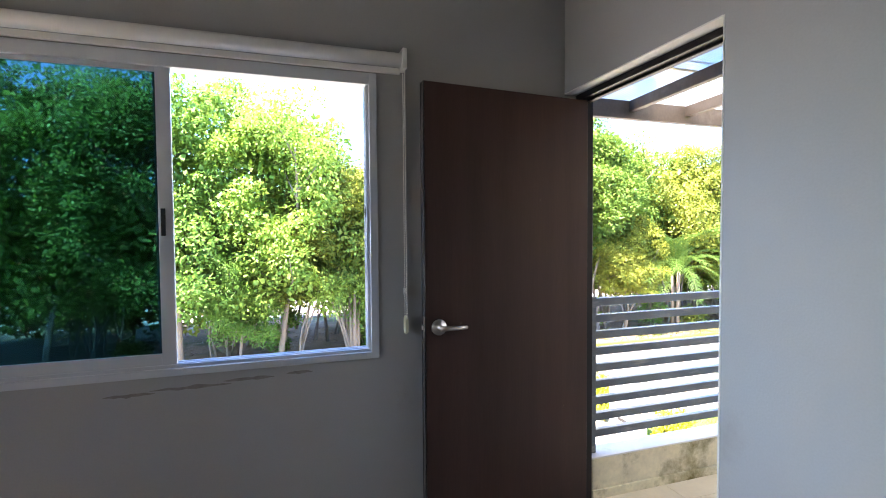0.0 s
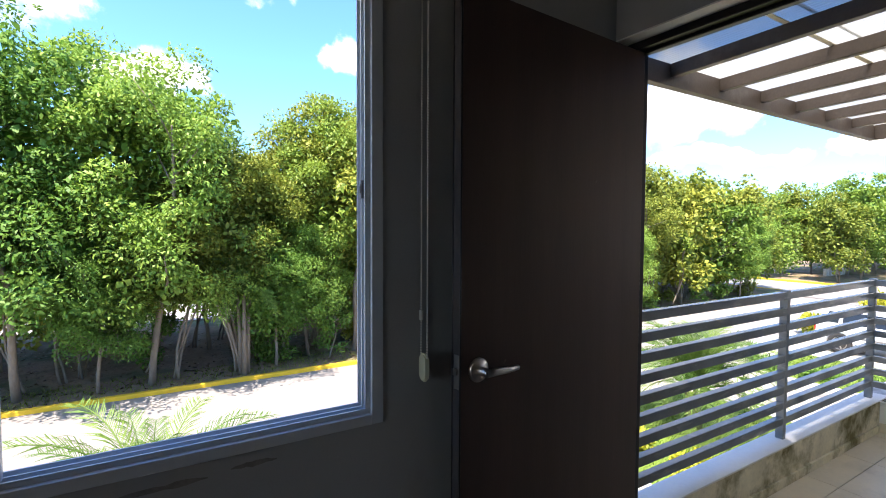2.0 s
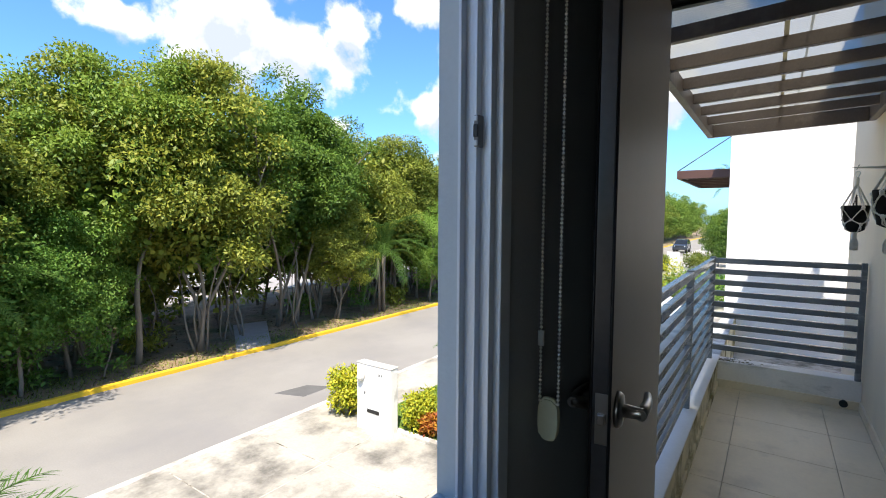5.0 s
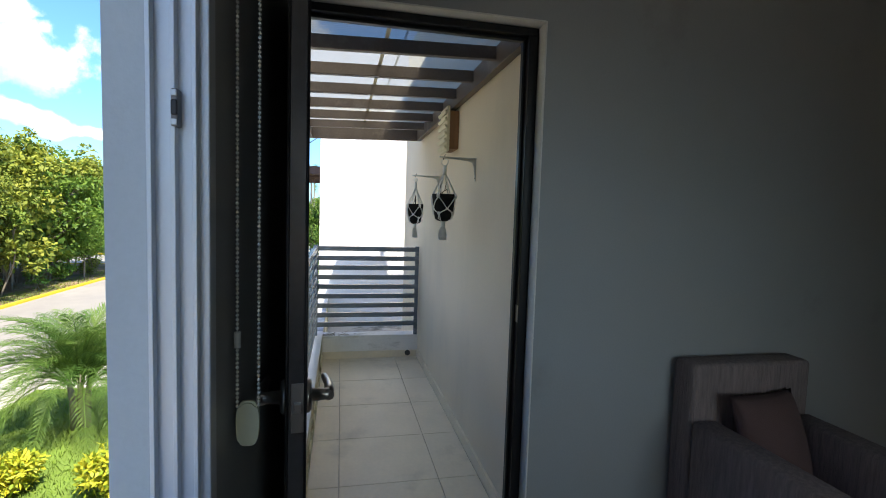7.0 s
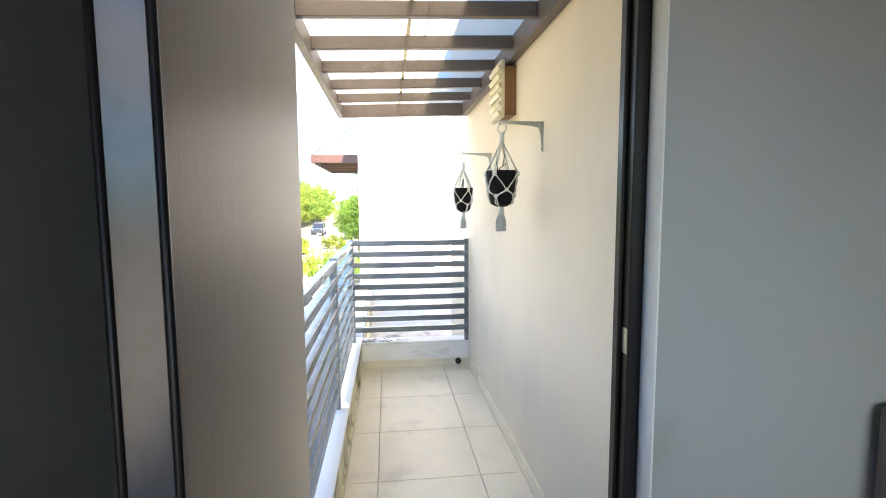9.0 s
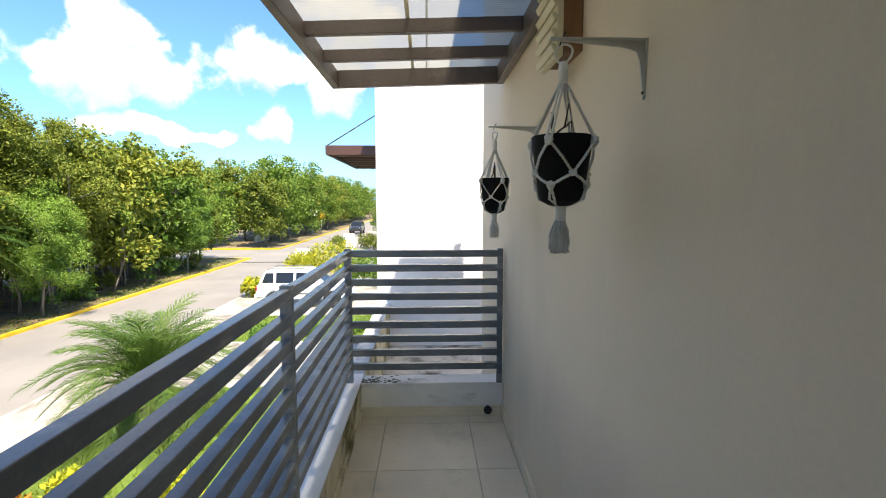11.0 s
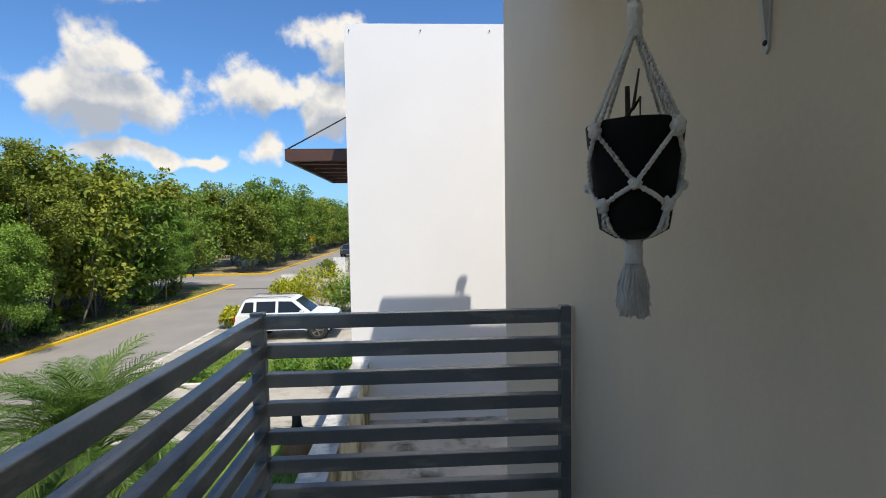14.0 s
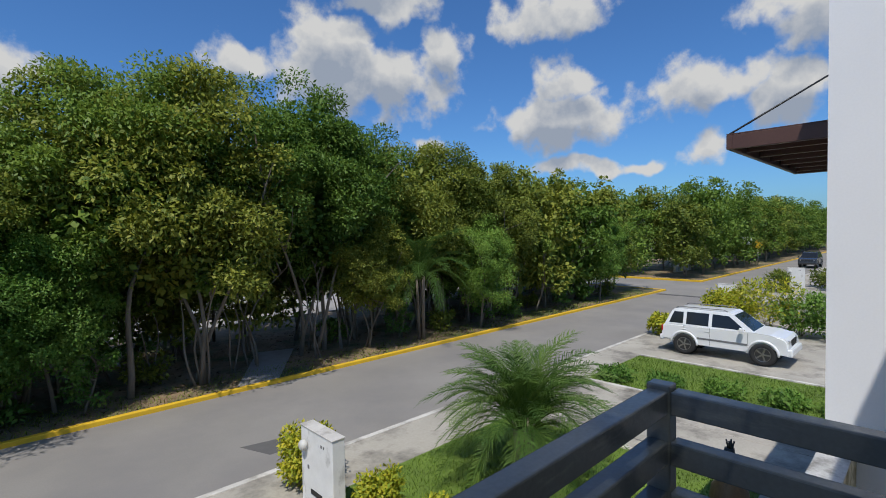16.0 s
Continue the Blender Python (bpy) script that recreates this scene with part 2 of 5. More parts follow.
M["curbend"] = mat("stained_white_curb", (0.74, 0.7, 0.63), 0.8, vary=0.1, scale=4, fine=70, bump=0.25, dirt=(0.36, 0.32, 0.25), dirt_scale=5.0, dirt_at=(0.54, 0.74), dirt_stretch=(1, 0.5, 1.5))
M["curbtop"] = mat("curb_top_paint", (0.74, 0.71, 0.66), 0.8, vary=0.08, dirt=(0.3, 0.26, 0.2), dirt_scale=3, dirt_at=(0.62, 0.85))
M["roofslab"] = mat("stained_roof_slab", (0.46, 0.41, 0.345), 0.9, vary=0.2, scale=3, fine=40, bump=0.4,
                    dirt=(0.085, 0.068, 0.045), dirt_scale=2.6, dirt_at=(0.47, 0.62))
M["alu"] = mat("grey_aluminium", (0.53, 0.57, 0.61), 0.38, metal=0.2, vary=0.04, fine=200, bump=0.03)
M["steel"] = mat("rail_grey_paint", (0.13, 0.145, 0.155), 0.27, vary=0.2, scale=6, fine=120, bump=0.12, dirt=(0.3, 0.3, 0.29), dirt_scale=9, dirt_at=(0.55, 0.78), dirt_stretch=(0.4, 0.4, 2))
M["canopy"] = mat("brown_steel_paint", (0.115, 0.088, 0.07), 0.5, vary=0.2, scale=5, fine=80, bump=0.15,
                  dirt=(0.24, 0.2, 0.16), dirt_scale=4, dirt_at=(0.55, 0.8))
M["awning"] = mat("red_brown_steel", (0.095, 0.045, 0.034), 0.5, vary=0.15, fine=60, bump=0.1)
M["door"] = mat("dark_stained_door", (0.036, 0.0185, 0.017), 0.5, vary=0.25, scale=2.0, fine=30, bump=0.05, stretch=(6, 6, 0.35), dirt=(0.13, 0.10, 0.085), dirt_scale=16, dirt_at=(0.72, 0.8))
M["door"].node_tree.nodes["Principled BSDF"].inputs["Specular Tint"].default_value = (1.0, 0.8, 0.62, 1)
M["door"].node_tree.nodes["Principled BSDF"].inputs["Sheen Weight"].default_value = 0.42
M["door"].node_tree.nodes["Principled BSDF"].inputs["Sheen Roughness"].default_value = 0.3
M["door"].node_tree.nodes["Principled BSDF"].inputs["Sheen Tint"].default_value = (0.95, 0.83, 0.7, 1)
M["door"].node_tree.nodes["Principled BSDF"].inputs["Specular IOR Level"].default_value = 0.35
M["edgeband"] = mat("glossy_door_edge", (0.05, 0.045, 0.043), 0.22, vary=0.25, scale=4, fine=60, bump=0.06)
M["frame"] = mat("dark_door_frame", (0.012, 0.010, 0.010), 0.34, vary=0.2, fine=80, bump=0.05)
M["frame"].node_tree.nodes["Principled BSDF"].inputs["Specular IOR Level"].default_value = 0.22
M["chrome"] = mat("satin_steel", (0.42, 0.4, 0.38), 0.28, metal=1.0, vary=0.05, bump=0.02)
M["blind"] = mat("blind_white", (0.68, 0.67, 0.64), 0.5, vary=0.03)
M["weight"] = mat("yellowed_plastic", (0.62, 0.61, 0.44), 0.45, vary=0.06)
M["chain"] = mat("chain_white", (0.72, 0.71, 0.66), 0.35, vary=0.03)
M["asphalt"] = mat("asphalt", (0.245, 0.228, 0.205), 0.9, vary=0.16, scale=0.35, fine=30, bump=0.3, dirt=(0.2, 0.187, 0.178),
                   dirt_scale=0.25, dirt_at=(0.45, 0.7))
M["patch"] = mat("asphalt_patch", (0.11, 0.105, 0.1), 0.9, vary=0.12, fine=30, bump=0.3)
M["concrete"] = mat("drive_concrete", (0.37, 0.34, 0.285), 0.88, vary=0.18, scale=0.8, fine=25, bump=0.25, rand=0.05,
                    dirt=(0.13, 0.118, 0.1), dirt_scale=0.9, dirt_at=(0.47, 0.66))
M["edge"] = mat("white_concrete_edge", (0.56, 0.53, 0.48), 0.85, vary=0.2, scale=2, dirt=(0.29, 0.265, 0.225), dirt_scale=1.8, dirt_at=(0.45, 0.62))
M["yellow"] = mat("yellow_kerb_paint", (0.72, 0.44, 0.02), 0.7, vary=0.12, scale=2, dirt=(0.35, 0.24, 0.05), dirt_scale=2.5, dirt_at=(0.58, 0.8))
M["soil"] = mat("leaf_litter_soil", (0.23, 0.16, 0.095), 0.95, vary=0.35, scale=1.2, fine=14, bump=0.6, bump_dist=0.03,
                dirt=(0.075, 0.095, 0.03), dirt_scale=0.45, dirt_at=(0.48, 0.62))
M["ground"] = mat("far_ground", (0.16, 0.15, 0.09), 0.95, vary=0.3, scale=0.2, fine=3)
M["path"] = mat("grey_path", (0.3, 0.28, 0.26), 0.9, vary=0.12, fine=20)
M["lawn"] = mat("lawn", (0.13, 0.2, 0.028), 0.9, vary=0.35, scale=2.0, fine=40, bump=0.8, bump_dist=0.03)
M["bark"] = mat("pale_bark", (0.19, 0.16, 0.125), 0.9, vary=0.3, scale=3, fine=25, bump=0.5, stretch=(1, 1, 0.3), bump_dist=0.02)
M["leaf_a"] = leaf_mat("leaf_green", (0.085, 0.165, 0.026), (0.195, 0.29, 0.046))
M["leaf_b"] = leaf_mat("leaf_olive", (0.12, 0.175, 0.028), (0.3, 0.325, 0.052))
M["leaf_c"] = leaf_mat("leaf_bright", (0.088, 0.2, 0.03), (0.215, 0.35, 0.066))
M["leaf_palm"] = leaf_mat("palm_leaf", (0.07, 0.145, 0.025), (0.15, 0.25, 0.055))
M["leaf_yellow"] = leaf_mat("yellow_shrub_leaf", (0.22, 0.32, 0.03), (0.62, 0.55, 0.05))
M["leaf_grass"] = leaf_mat("grass_blade", (0.12, 0.21, 0.018), (0.26, 0.36, 0.04))
M["leaf_dry"] = leaf_mat("dry_leaf", (0.10, 0.06, 0.03), (0.26, 0.17, 0.09), 0.1)
M["leaf_red"] = leaf_mat("orange_leaf", (0.26, 0.07, 0.02), (0.5, 0.3, 0.04))
M["dryplant"] = mat("dry_stem_brown", (0.055, 0.04, 0.03), 0.9, vary=0.3, fine=90)
M["carpaint"] = mat("white_car_paint", (0.78, 0.78, 0.77), 0.25, vary=0.015, bump=0.0, coat=0.6)
M["carglass"] = mat("dark_car_glass", (0.015, 0.018, 0.02), 0.06, vary=0.02, bump=0.0)
M["rubber"] = mat("tyre_rubber", (0.022, 0.022, 0.022), 0.85, vary=0.1)
M["plastic"] = mat("grey_plastic", (0.16, 0.16, 0.16), 0.6, vary=0.05)
M["darksteel"] = mat("dull_steel", (0.2, 0.19, 0.18), 0.4, metal=1.0, vary=0.1)
M["blackplastic"] = mat("black_pot_plastic", (0.008, 0.0075, 0.0075), 0.7, vary=0.1, fine=90, bump=0.06)
M["blackplastic"].node_tree.nodes["Principled BSDF"].inputs["Specular IOR Level"].default_value = 0.15
M["rope"] = mat("cotton_rope", (0.72, 0.70, 0.65), 0.95, vary=0.15, scale=40, fine=300, bump=0.7, bump_dist=0.002)
M["bracketpaint"] = mat("bracket_grey", (0.55, 0.54, 0.5), 0.45, vary=0.05)
M["beige"] = mat("beige_plastic", (0.66, 0.60, 0.42), 0.5, vary=0.05)
M["wood"] = mat("brown_board", (0.24, 0.12, 0.05), 0.6, vary=0.25, fine=40, stretch=(8, 8, 0.6))
M["fabric"] = mat("taupe_upholstery", (0.22, 0.17, 0.165), 0.95, vary=0.3, scale=9, fine=26, bump=0.9, stretch=(8, 8, 0.7), bump_dist=0.006)
M["cushion"] = mat("dusty_red_cushion", (0.12, 0.068, 0.064), 0.95, vary=0.12, fine=200, bump=0.5)
M["tint"] = glass_mat("tinted_glass", (0.02, 0.085, 0.105))
M["tank"] = mat("black_fitting", (0.015, 0.015, 0.015), 0.5)


# ---- mesh helpers ----
def box(bm, x0, x1, y0, y1, z0, z1, bevel=0.0, m=None):
    """A box in bm, with its edges rounded by bevel, moved by m."""
    vs = [bm.verts.new((x, y, z)) for z in (z0, z1) for x, y in ((x0, y0), (x1, y0), (x1, y1), (x0, y1))]
    faces = [bm.faces.new([vs[i] for i in f]) for f in ((3, 2, 1, 0), (4, 5, 6, 7), (0, 1, 5, 4), (1, 2, 6, 5), (2, 3, 7, 6), (3, 0, 4, 7))]
    if bevel:
        es = list({e for f in faces for e in f.edges})
        r = bmesh.ops.bevel(bm, geom=es, offset=bevel, segments=2, affect="EDGES", profile=0.5)
        vs = list({v for v in r["verts"]} | {v for v in vs if v.is_valid})
    if m is not None:
        bmesh.ops.transform(bm, matrix=m, verts=vs)
    return vs


def tube(bm, pts, radii, sides=8, cap=True):
    """A round tube through points."""
    rings = []
    pts = [Vector(p) for p in pts]
    up = Vector((0.31, 0.17, 0.93))
    for i, p in enumerate(pts):
        d = (pts[min(i + 1, len(pts) - 1)] - pts[max(i - 1, 0)]).normalized()
        a = d.cross(up)
        if a.length < 0.1:
            a = d.cross(Vector((1, 0, 0)))
        a.normalize()
        b = d.cross(a)
        r = radii[i] if not isinstance(radii, (int, float)) else radii
        rings.append([bm.verts.new(p + r * (math.cos(t) * a + math.sin(t) * b)) for t in (2 * math.pi * k / sides for k in range(sides))])
    for r0, r1 in zip(rings, rings[1:]):
        for k in range(sides):
            bm.faces.new((r0[k], r0[(k + 1) % sides], r1[(k + 1) % sides], r1[k])).smooth = True
    if cap:
        bm.faces.new(rings[0])
        bm.faces.new(list(reversed(rings[-1])))
    return rings


def lathe(bm, profile, sides=24, m=None):
    """A body turned round z from (radius, height) pairs."""
    rings = [[bm.verts.new((r * math.cos(2 * math.pi * k / sides), r * math.sin(2 * math.pi * k / sides), z)) for k in range(sides)] for r, z in profile]
    for r0, r1 in zip(rings, rings[1:]):
        for k in range(sides):
            bm.faces.new((r0[k], r0[(k + 1) % sides], r1[(k + 1) % sides], r1[k])).smooth = True
    bm.faces.new(list(reversed(rings[0])))
    bm.faces.new(rings[-1])
    if m is not None:
        bmesh.ops.transform(bm, matrix=m, verts=[v for r in rings for v in r])


def prism(bm, outline, axis, a, b):
    """An outline of 2D points drawn out along an axis from a to b."""
    def at(p, d):
        return {"x": (d, p[0], p[1]), "y": (p[0], d, p[1]), "z": (p[0], p[1], d)}[axis]
    v0 = [bm.verts.new(at(p, a)) for p in outline]
    v1 = [bm.verts.new(at(p, b)) for p in outline]
    n = len(outline)
    fs = [bm.faces.new(v0), bm.faces.new(list(reversed(v1)))]
    fs += [bm.faces.new((v0[i], v1[i], v1[(i + 1) % n], v0[(i + 1) % n])) for i in range(n)]
    return v0 + v1


def mesh_of(name, bm, material):
    bmesh.ops.recalc_face_normals(bm, faces=bm.faces)
    me = bpy.data.meshes.new(name)
    bm.to_mesh(me)
    bm.free()
    me.materials.append(material)
    return me


def part(name, bm, material, parent=None, label=""):
    """One mesh object, under a thing or a part."""
    ob = new(name, mesh_of(name, bm, material))
    ob.parent = parent
    return tagged(ob, label)


def thing(name, at, label, category, group=""):
    ob = new(name)
    ob.location = at
    ob.empty_display_size = 0.1
    return tagged(ob, label, category, group)


def structure(name, bm, material, label):
    return tagged(part(name, bm, material), label, kind="structure")


def boxes(*rows, bevel=0.0):
    bm = bmesh.new()
    for r in rows:
        box(bm, *r, bevel=bevel)
    return bm


# ---- room ----
WIN = (-0.80, 0.925, 0.855, 2.14)
structure("wall_north", boxes((-2.6, WIN[0], 2.6, 2.74, 0, 3.0), (WIN[1], 2.05, 2.6, 2.74, 0, 3.0),
                              (WIN[0], WIN[1], 2.6, 2.74, 0, WIN[2]), (WIN[0], WIN[1], 2.6, 2.74, WIN[3], 3.0)),
          M["wall"], "grey painted wall with a wide sliding window")
structure("wall_east", boxes((1.9, 2.05, -2.5, 1.66, 0, 3.0), (1.9, 2.05, 1.66, 2.6, 2.13, 3.0)),
          M["wall"], "grey painted wall with a doorway to the balcony")
structure("wall_south", boxes((-2.6, 1.9, -2.64, -2.5, 0, 3.0)), M["wall"], "plain grey painted wall")
# the opening is added, out of view, to let light in behind the walker
structure("wall_west", boxes((-2.74, -2.6, -2.64, 0.0, 0, 3.0), (-2.74, -2.6, 2.4, 2.74, 0, 3.0), (-2.74, -2.6, 0.0, 2.4, 0, 0.4),
                             (-2.74, -2.6, 0.0, 2.4, 2.3, 3.0)), M["wall"], "grey painted wall with an added opening, out of view")
# unseen eave added to keep direct sun out of the rear opening
structure("rear_eave", boxes((-4.6, -2.74, -1.86, 2.6, 2.32, 2.44)), M["white"], "plain added eave keeping sun off the rear opening, out of view")
# unseen pale floor added to bounce some light up into the room
structure("rear_terrace", boxes((-5.5, -2.74, -1.86, 2.6, GROUND, -0.01)), M["lining"], "pale added floor outside the rear opening, for bounced light")
# unseen wall added to hide blue sky from the rear opening
structure("rear_parapet", boxes((-5.64, -5.5, -2.0, 2.735, GROUND, 2.4), (-5.5, -2.74, 2.6, 2.735, GROUND, 2.4), (-5.5, -2.74, -2.0, -1.86, GROUND, 2.4)), M["cream"], "cream added wall screening sky light from the rear opening")
structure("floor", boxes((-2.6, 1.9, -2.5, 2.6, -0.15, 0.0), (1.9, 2.05, 1.66, 2.6, -0.15, -0.001)), M["floor"], "pale tiled room floor")
structure("ceiling", boxes((-2.6, 1.9, -2.5, 2.6, 2.75, 2.9)), M["ceiling"], "grey painted ceiling")

# window: outer frame, tracks, a fixed tinted pane and a sash slid in front of it
window = tagged(new("window_1"), "grey aluminium sliding window, one half slid open", "window", kind="structure")
window.location = (0.06, 2.64, WIN[2])


def wpart(name, rows, material, label="", bevel=0.002):
    bm = bmesh.new()
    for r in rows:
        box(bm, r[0] - 0.06, r[1] - 0.06, r[2] - 2.64, r[3] - 2.64, r[4] - WIN[2], r[5] - WIN[2], bevel=bevel)
    return part(name, bm, material, window, label)


wx0, wx1, wz0, wz1 = WIN
wpart("window_frame", [(wx1 - 0.035, wx1, 2.594, 2.676, wz0, wz1), (wx0, wx0 + 0.035, 2.594, 2.676, wz0, wz1),
                       (wx0 + 0.035, wx1 - 0.035, 2.594, 2.676, wz0, wz0 + 0.03), (wx0 + 0.035, wx1 - 0.035, 2.594, 2.676, wz1 - 0.052, wz1)], M["alu"])
for y in (2.607, 2.634, 2.664):
    wpart("track", [(wx0 + 0.035, wx1 - 0.035, y, y + 0.006, wz0 + 0.03, wz0 + 0.044)], M["alu"], bevel=0.001)
    wpart("track", [(wx1 - 0.05, wx1 - 0.035, y, y + 0.006, wz0 + 0.044, wz1 - 0.03)], M["alu"], bevel=0.001)
for (a, b, y) in ((0.045, 0.098, 2.612), (-0.765, -0.72, 2.612)):
    wpart("stile", [(a, b, y, y + 0.02, wz0 + 0.044, wz1 - 0.03)], M["alu"])
wpart("sash_rail", [(-0.72, 0.045, 2.612, 2.632, wz0 + 0.044, wz0 + 0.09)], M["alu"])
wpart("sash_rail", [(-0.72, 0.045, 2.612, 2.632, wz1 - 0.07, wz1 - 0.03)], M["alu"])
wpart("stile", [(0.03, 0.085, 2.642, 2.662, wz0 + 0.044, wz1 - 0.03)], M["alu"])
pane = wpart("pane", [(-0.72, 0.045, 2.619, 2.624, wz0 + 0.09, wz1 - 0.07)], M["tint"], "dark blue-green tinted glass", bevel=0)
pane.visible_shadow = False
wpart("latch", [(0.055, 0.071, 2.604, 2.613, 1.42, 1.53)], M["tank"], "black recessed latch")
wpart("keeper", [(wx1 - 0.052, wx1 - 0.034, 2.6295, 2.6385, 1.497, 1.548)], M["plastic"], "small dark steel latch keeper")

for z in (1.503, 1.542):
    wpart("screw", [(wx1 - 0.055, wx1 - 0.051, 2.6305, 2.6375, z - 0.004, z + 0.004)], M["alu"], bevel=0.001)
wpart("keeper_slot", [(wx1 - 0.0535, wx1 - 0.0515, 2.630, 2.638, 1.512, 1.533)], M["tank"])

# painted plaster lining of the openings
structure("window_reveal", boxes((wx1 - 0.003, wx1 + 0.001, 2.678, 2.742, wz0, wz1), (wx0, wx1 - 0.003, 2.678, 2.742, wz0 - 0.001, wz0 + 0.003),
                                 (wx0, wx1 - 0.003, 2.678, 2.742, wz1 - 0.003, wz1 + 0.001), bevel=0.0008), M["reveal"], "plaster lining of the window opening, sky-lit blue-grey put into its colour")
structure("doorway_reveal", boxes((1.897, 1.964, 1.657, 1.663, 0.0, 2.132), (1.897, 1.964, 1.663, 2.6, 2.127, 2.133), bevel=0.0012), M["lining"], "pale painted plaster lining of the doorway")

# dark rub marks on the wall below the window
rm = random.Random(12)
bm = bmesh.new()
for x0, x1, z in ((-0.16, 0.02, 0.792), (0.0, 0.3, 0.802), (0.27, 0.47, 0.815), (0.52, 0.63, 0.822)):
    n = 9
    top = [(x0 + (x1 - x0) * i / n, z + 0.012 * math.sin(math.pi * i / n) * rm.uniform(0.3, 1)) for i in range(n + 1)]
    low = [(x0 + (x1 - x0) * i / n, z - 0.002 - 0.010 * math.sin(math.pi * i / n) * rm.uniform(0.2, 1)) for i in range(n, -1, -1)]
    prism(bm, top + low, "y", 2.5994, 2.6002)
structure("wall_rub_mark", bm, M["rub"], "dark rub marks on the grey wall below the window")

# roller blind above the window
blind = thing("roller_blind", (0.1, 2.57, 2.2), "rolled-up white roller blind with a bead chain above the window", "blind")
bm = bmesh.new()
tube(bm, [(-1.05, 0, 0), (0.93, 0, 0)], 0.031, 20)
part("roller", bm, M["blind"], blind)
bm = bmesh.new()
box(bm, 0.93, 0.952, -0.04, 0.03, -0.045, 0.045, 0.004)
part("end_bracket", bm, M["blind"], blind)
bm = bmesh.new()
box(bm, -1.05, 0.93, 0.008, 0.024, -0.058, -0.031, 0.003)
part("hem_bar", bm, M["blind"], blind)


def chain_run(x0, x1, ztop, zbot):
    bm = bmesh.new()
    n = int((ztop - zbot) / 0.0078)
    bead = [(0.0007, -0.0032), (0.0026, -0.0018), (0.0033, 0), (0.0026, 0.0018), (0.0007, 0.0032)]
    for i in range(n):
        f = i / (n - 1)
        lathe(bm, bead, 6, pose(x0 + (x1 - x0) * f, 0, ztop + (zbot - ztop) * f))
    tube(bm, [(x0, 0, ztop), (x1, 0, zbot)], 0.0009, 4)
    return bm


for dy in (-0.018, 0.018):
    run = part("bead_chain", chain_run(0.945, 0.945, -0.03, -1.165), M["chain"], blind)
    run.location = (0, dy, 0)
bm = bmesh.new()
oval = [(0.0195 * math.copysign(abs(math.cos(t)) ** 0.6, math.cos(t)), -1.197 + 0.042 * math.copysign(abs(math.sin(t)) ** 0.75, math.sin(t))) for t in (2 * math.pi * k / 28 for k in range(28))]
prism(bm, oval, "x", 0.938, 0.952)
bmesh.ops.bevel(bm, geom=[e for e in bm.edges if abs(e.verts[0].co.x - e.verts[1].co.x) < 1e-6], offset=0.004, segments=2, affect="EDGES")
part("chain_weight", bm, M["weight"], blind, "oval white chain weight")
bm = bmesh.new()
tube(bm, [(0.945, 0.018, -1.03), (0.945, 0.018, -1.058)], 0.0062, 8)
part("chain_joint", bm, M["blind"], blind)

# door frame and open door
frame_ob = tagged(new("door_frame"), "dark brown timber door frame in the balcony doorway", "door frame", kind="structure")
frame_ob.location = (2.0, 2.13, 0)


def fpart(name, *r, b=0.003):
    bm = bmesh.new()
    box(bm, r[0] - 2.0, r[1] - 2.0, r[2] - 2.13, r[3] - 2.13, r[4], r[5], b)
    return part(name, bm, M["frame"], frame_ob)


fpart("jamb", 1.965, 2.045, 1.662, 1.70, 0, 2.10)
fpart("jamb", 1.965, 2.045, 2.56, 2.598, 0, 2.10)
fpart("head", 1.965, 2.045, 1.662, 2.598, 2.10, 2.128)
fpart("stop", 2.0, 2.03, 1.70, 1.712, 0, 2.09)
fpart("stop", 2.0, 2.03, 1.70, 2.56, 2.088, 2.10)
bm = bmesh.new()
box(bm, -0.032, -0.004, -0.4305, -0.428, 0.96, 1.03, 0.001)
part("strike_plate", bm, M["chrome"], frame_ob, "worn steel strike plate")

door = tagged(new("door_1"), "dark brown stained flush door standing open against the window wall", "door", kind="structure")
door.matrix_basis = pose(2.0, 2.565, 0, 0, 0, 184.6)
DW = 0.895


def dpart(name, r, material, label="", b=0.002, parent=None):
    bm = bmesh.new()
    box(bm, *r, b)
    return part(name, bm, material, parent or door, label)


dpart("leaf", (0.0, DW, -0.018, 0.02, 0.012, 2.092), M["door"])
for z in (0.25, 1.05, 1.85):
    bm = bmesh.new()
    tube(bm, [(-0.004, -0.022, z), (-0.004, -0.022, z + 0.09)], 0.007, 8)
    part("hinge", bm, M["frame"], door)
dpart("edge_band", (DW - 0.001, DW + 0.001, -0.0135, 0.0155, 0.014, 2.09), M["edgeband"], "glossy dark edge of the door leaf", 0.0005)
for yy in (-0.0165, 0.0185):
    bm = bmesh.new()
    tube(bm, [(DW, yy, 0.014), (DW, yy, 2.09)], 0.0032, 8)
    part("edge_bead", bm, M["frame"], door)
dpart("lock_plate", (DW - 0.0005, DW + 0.0025, -0.008, 0.016, 0.95, 1.05), M["darksteel"], "steel latch plate", 0.0008)
dpart("latch_bolt", (DW, DW + 0.011, -0.003, 0.011, 0.992, 1.012), M["chrome"], "", 0.002)
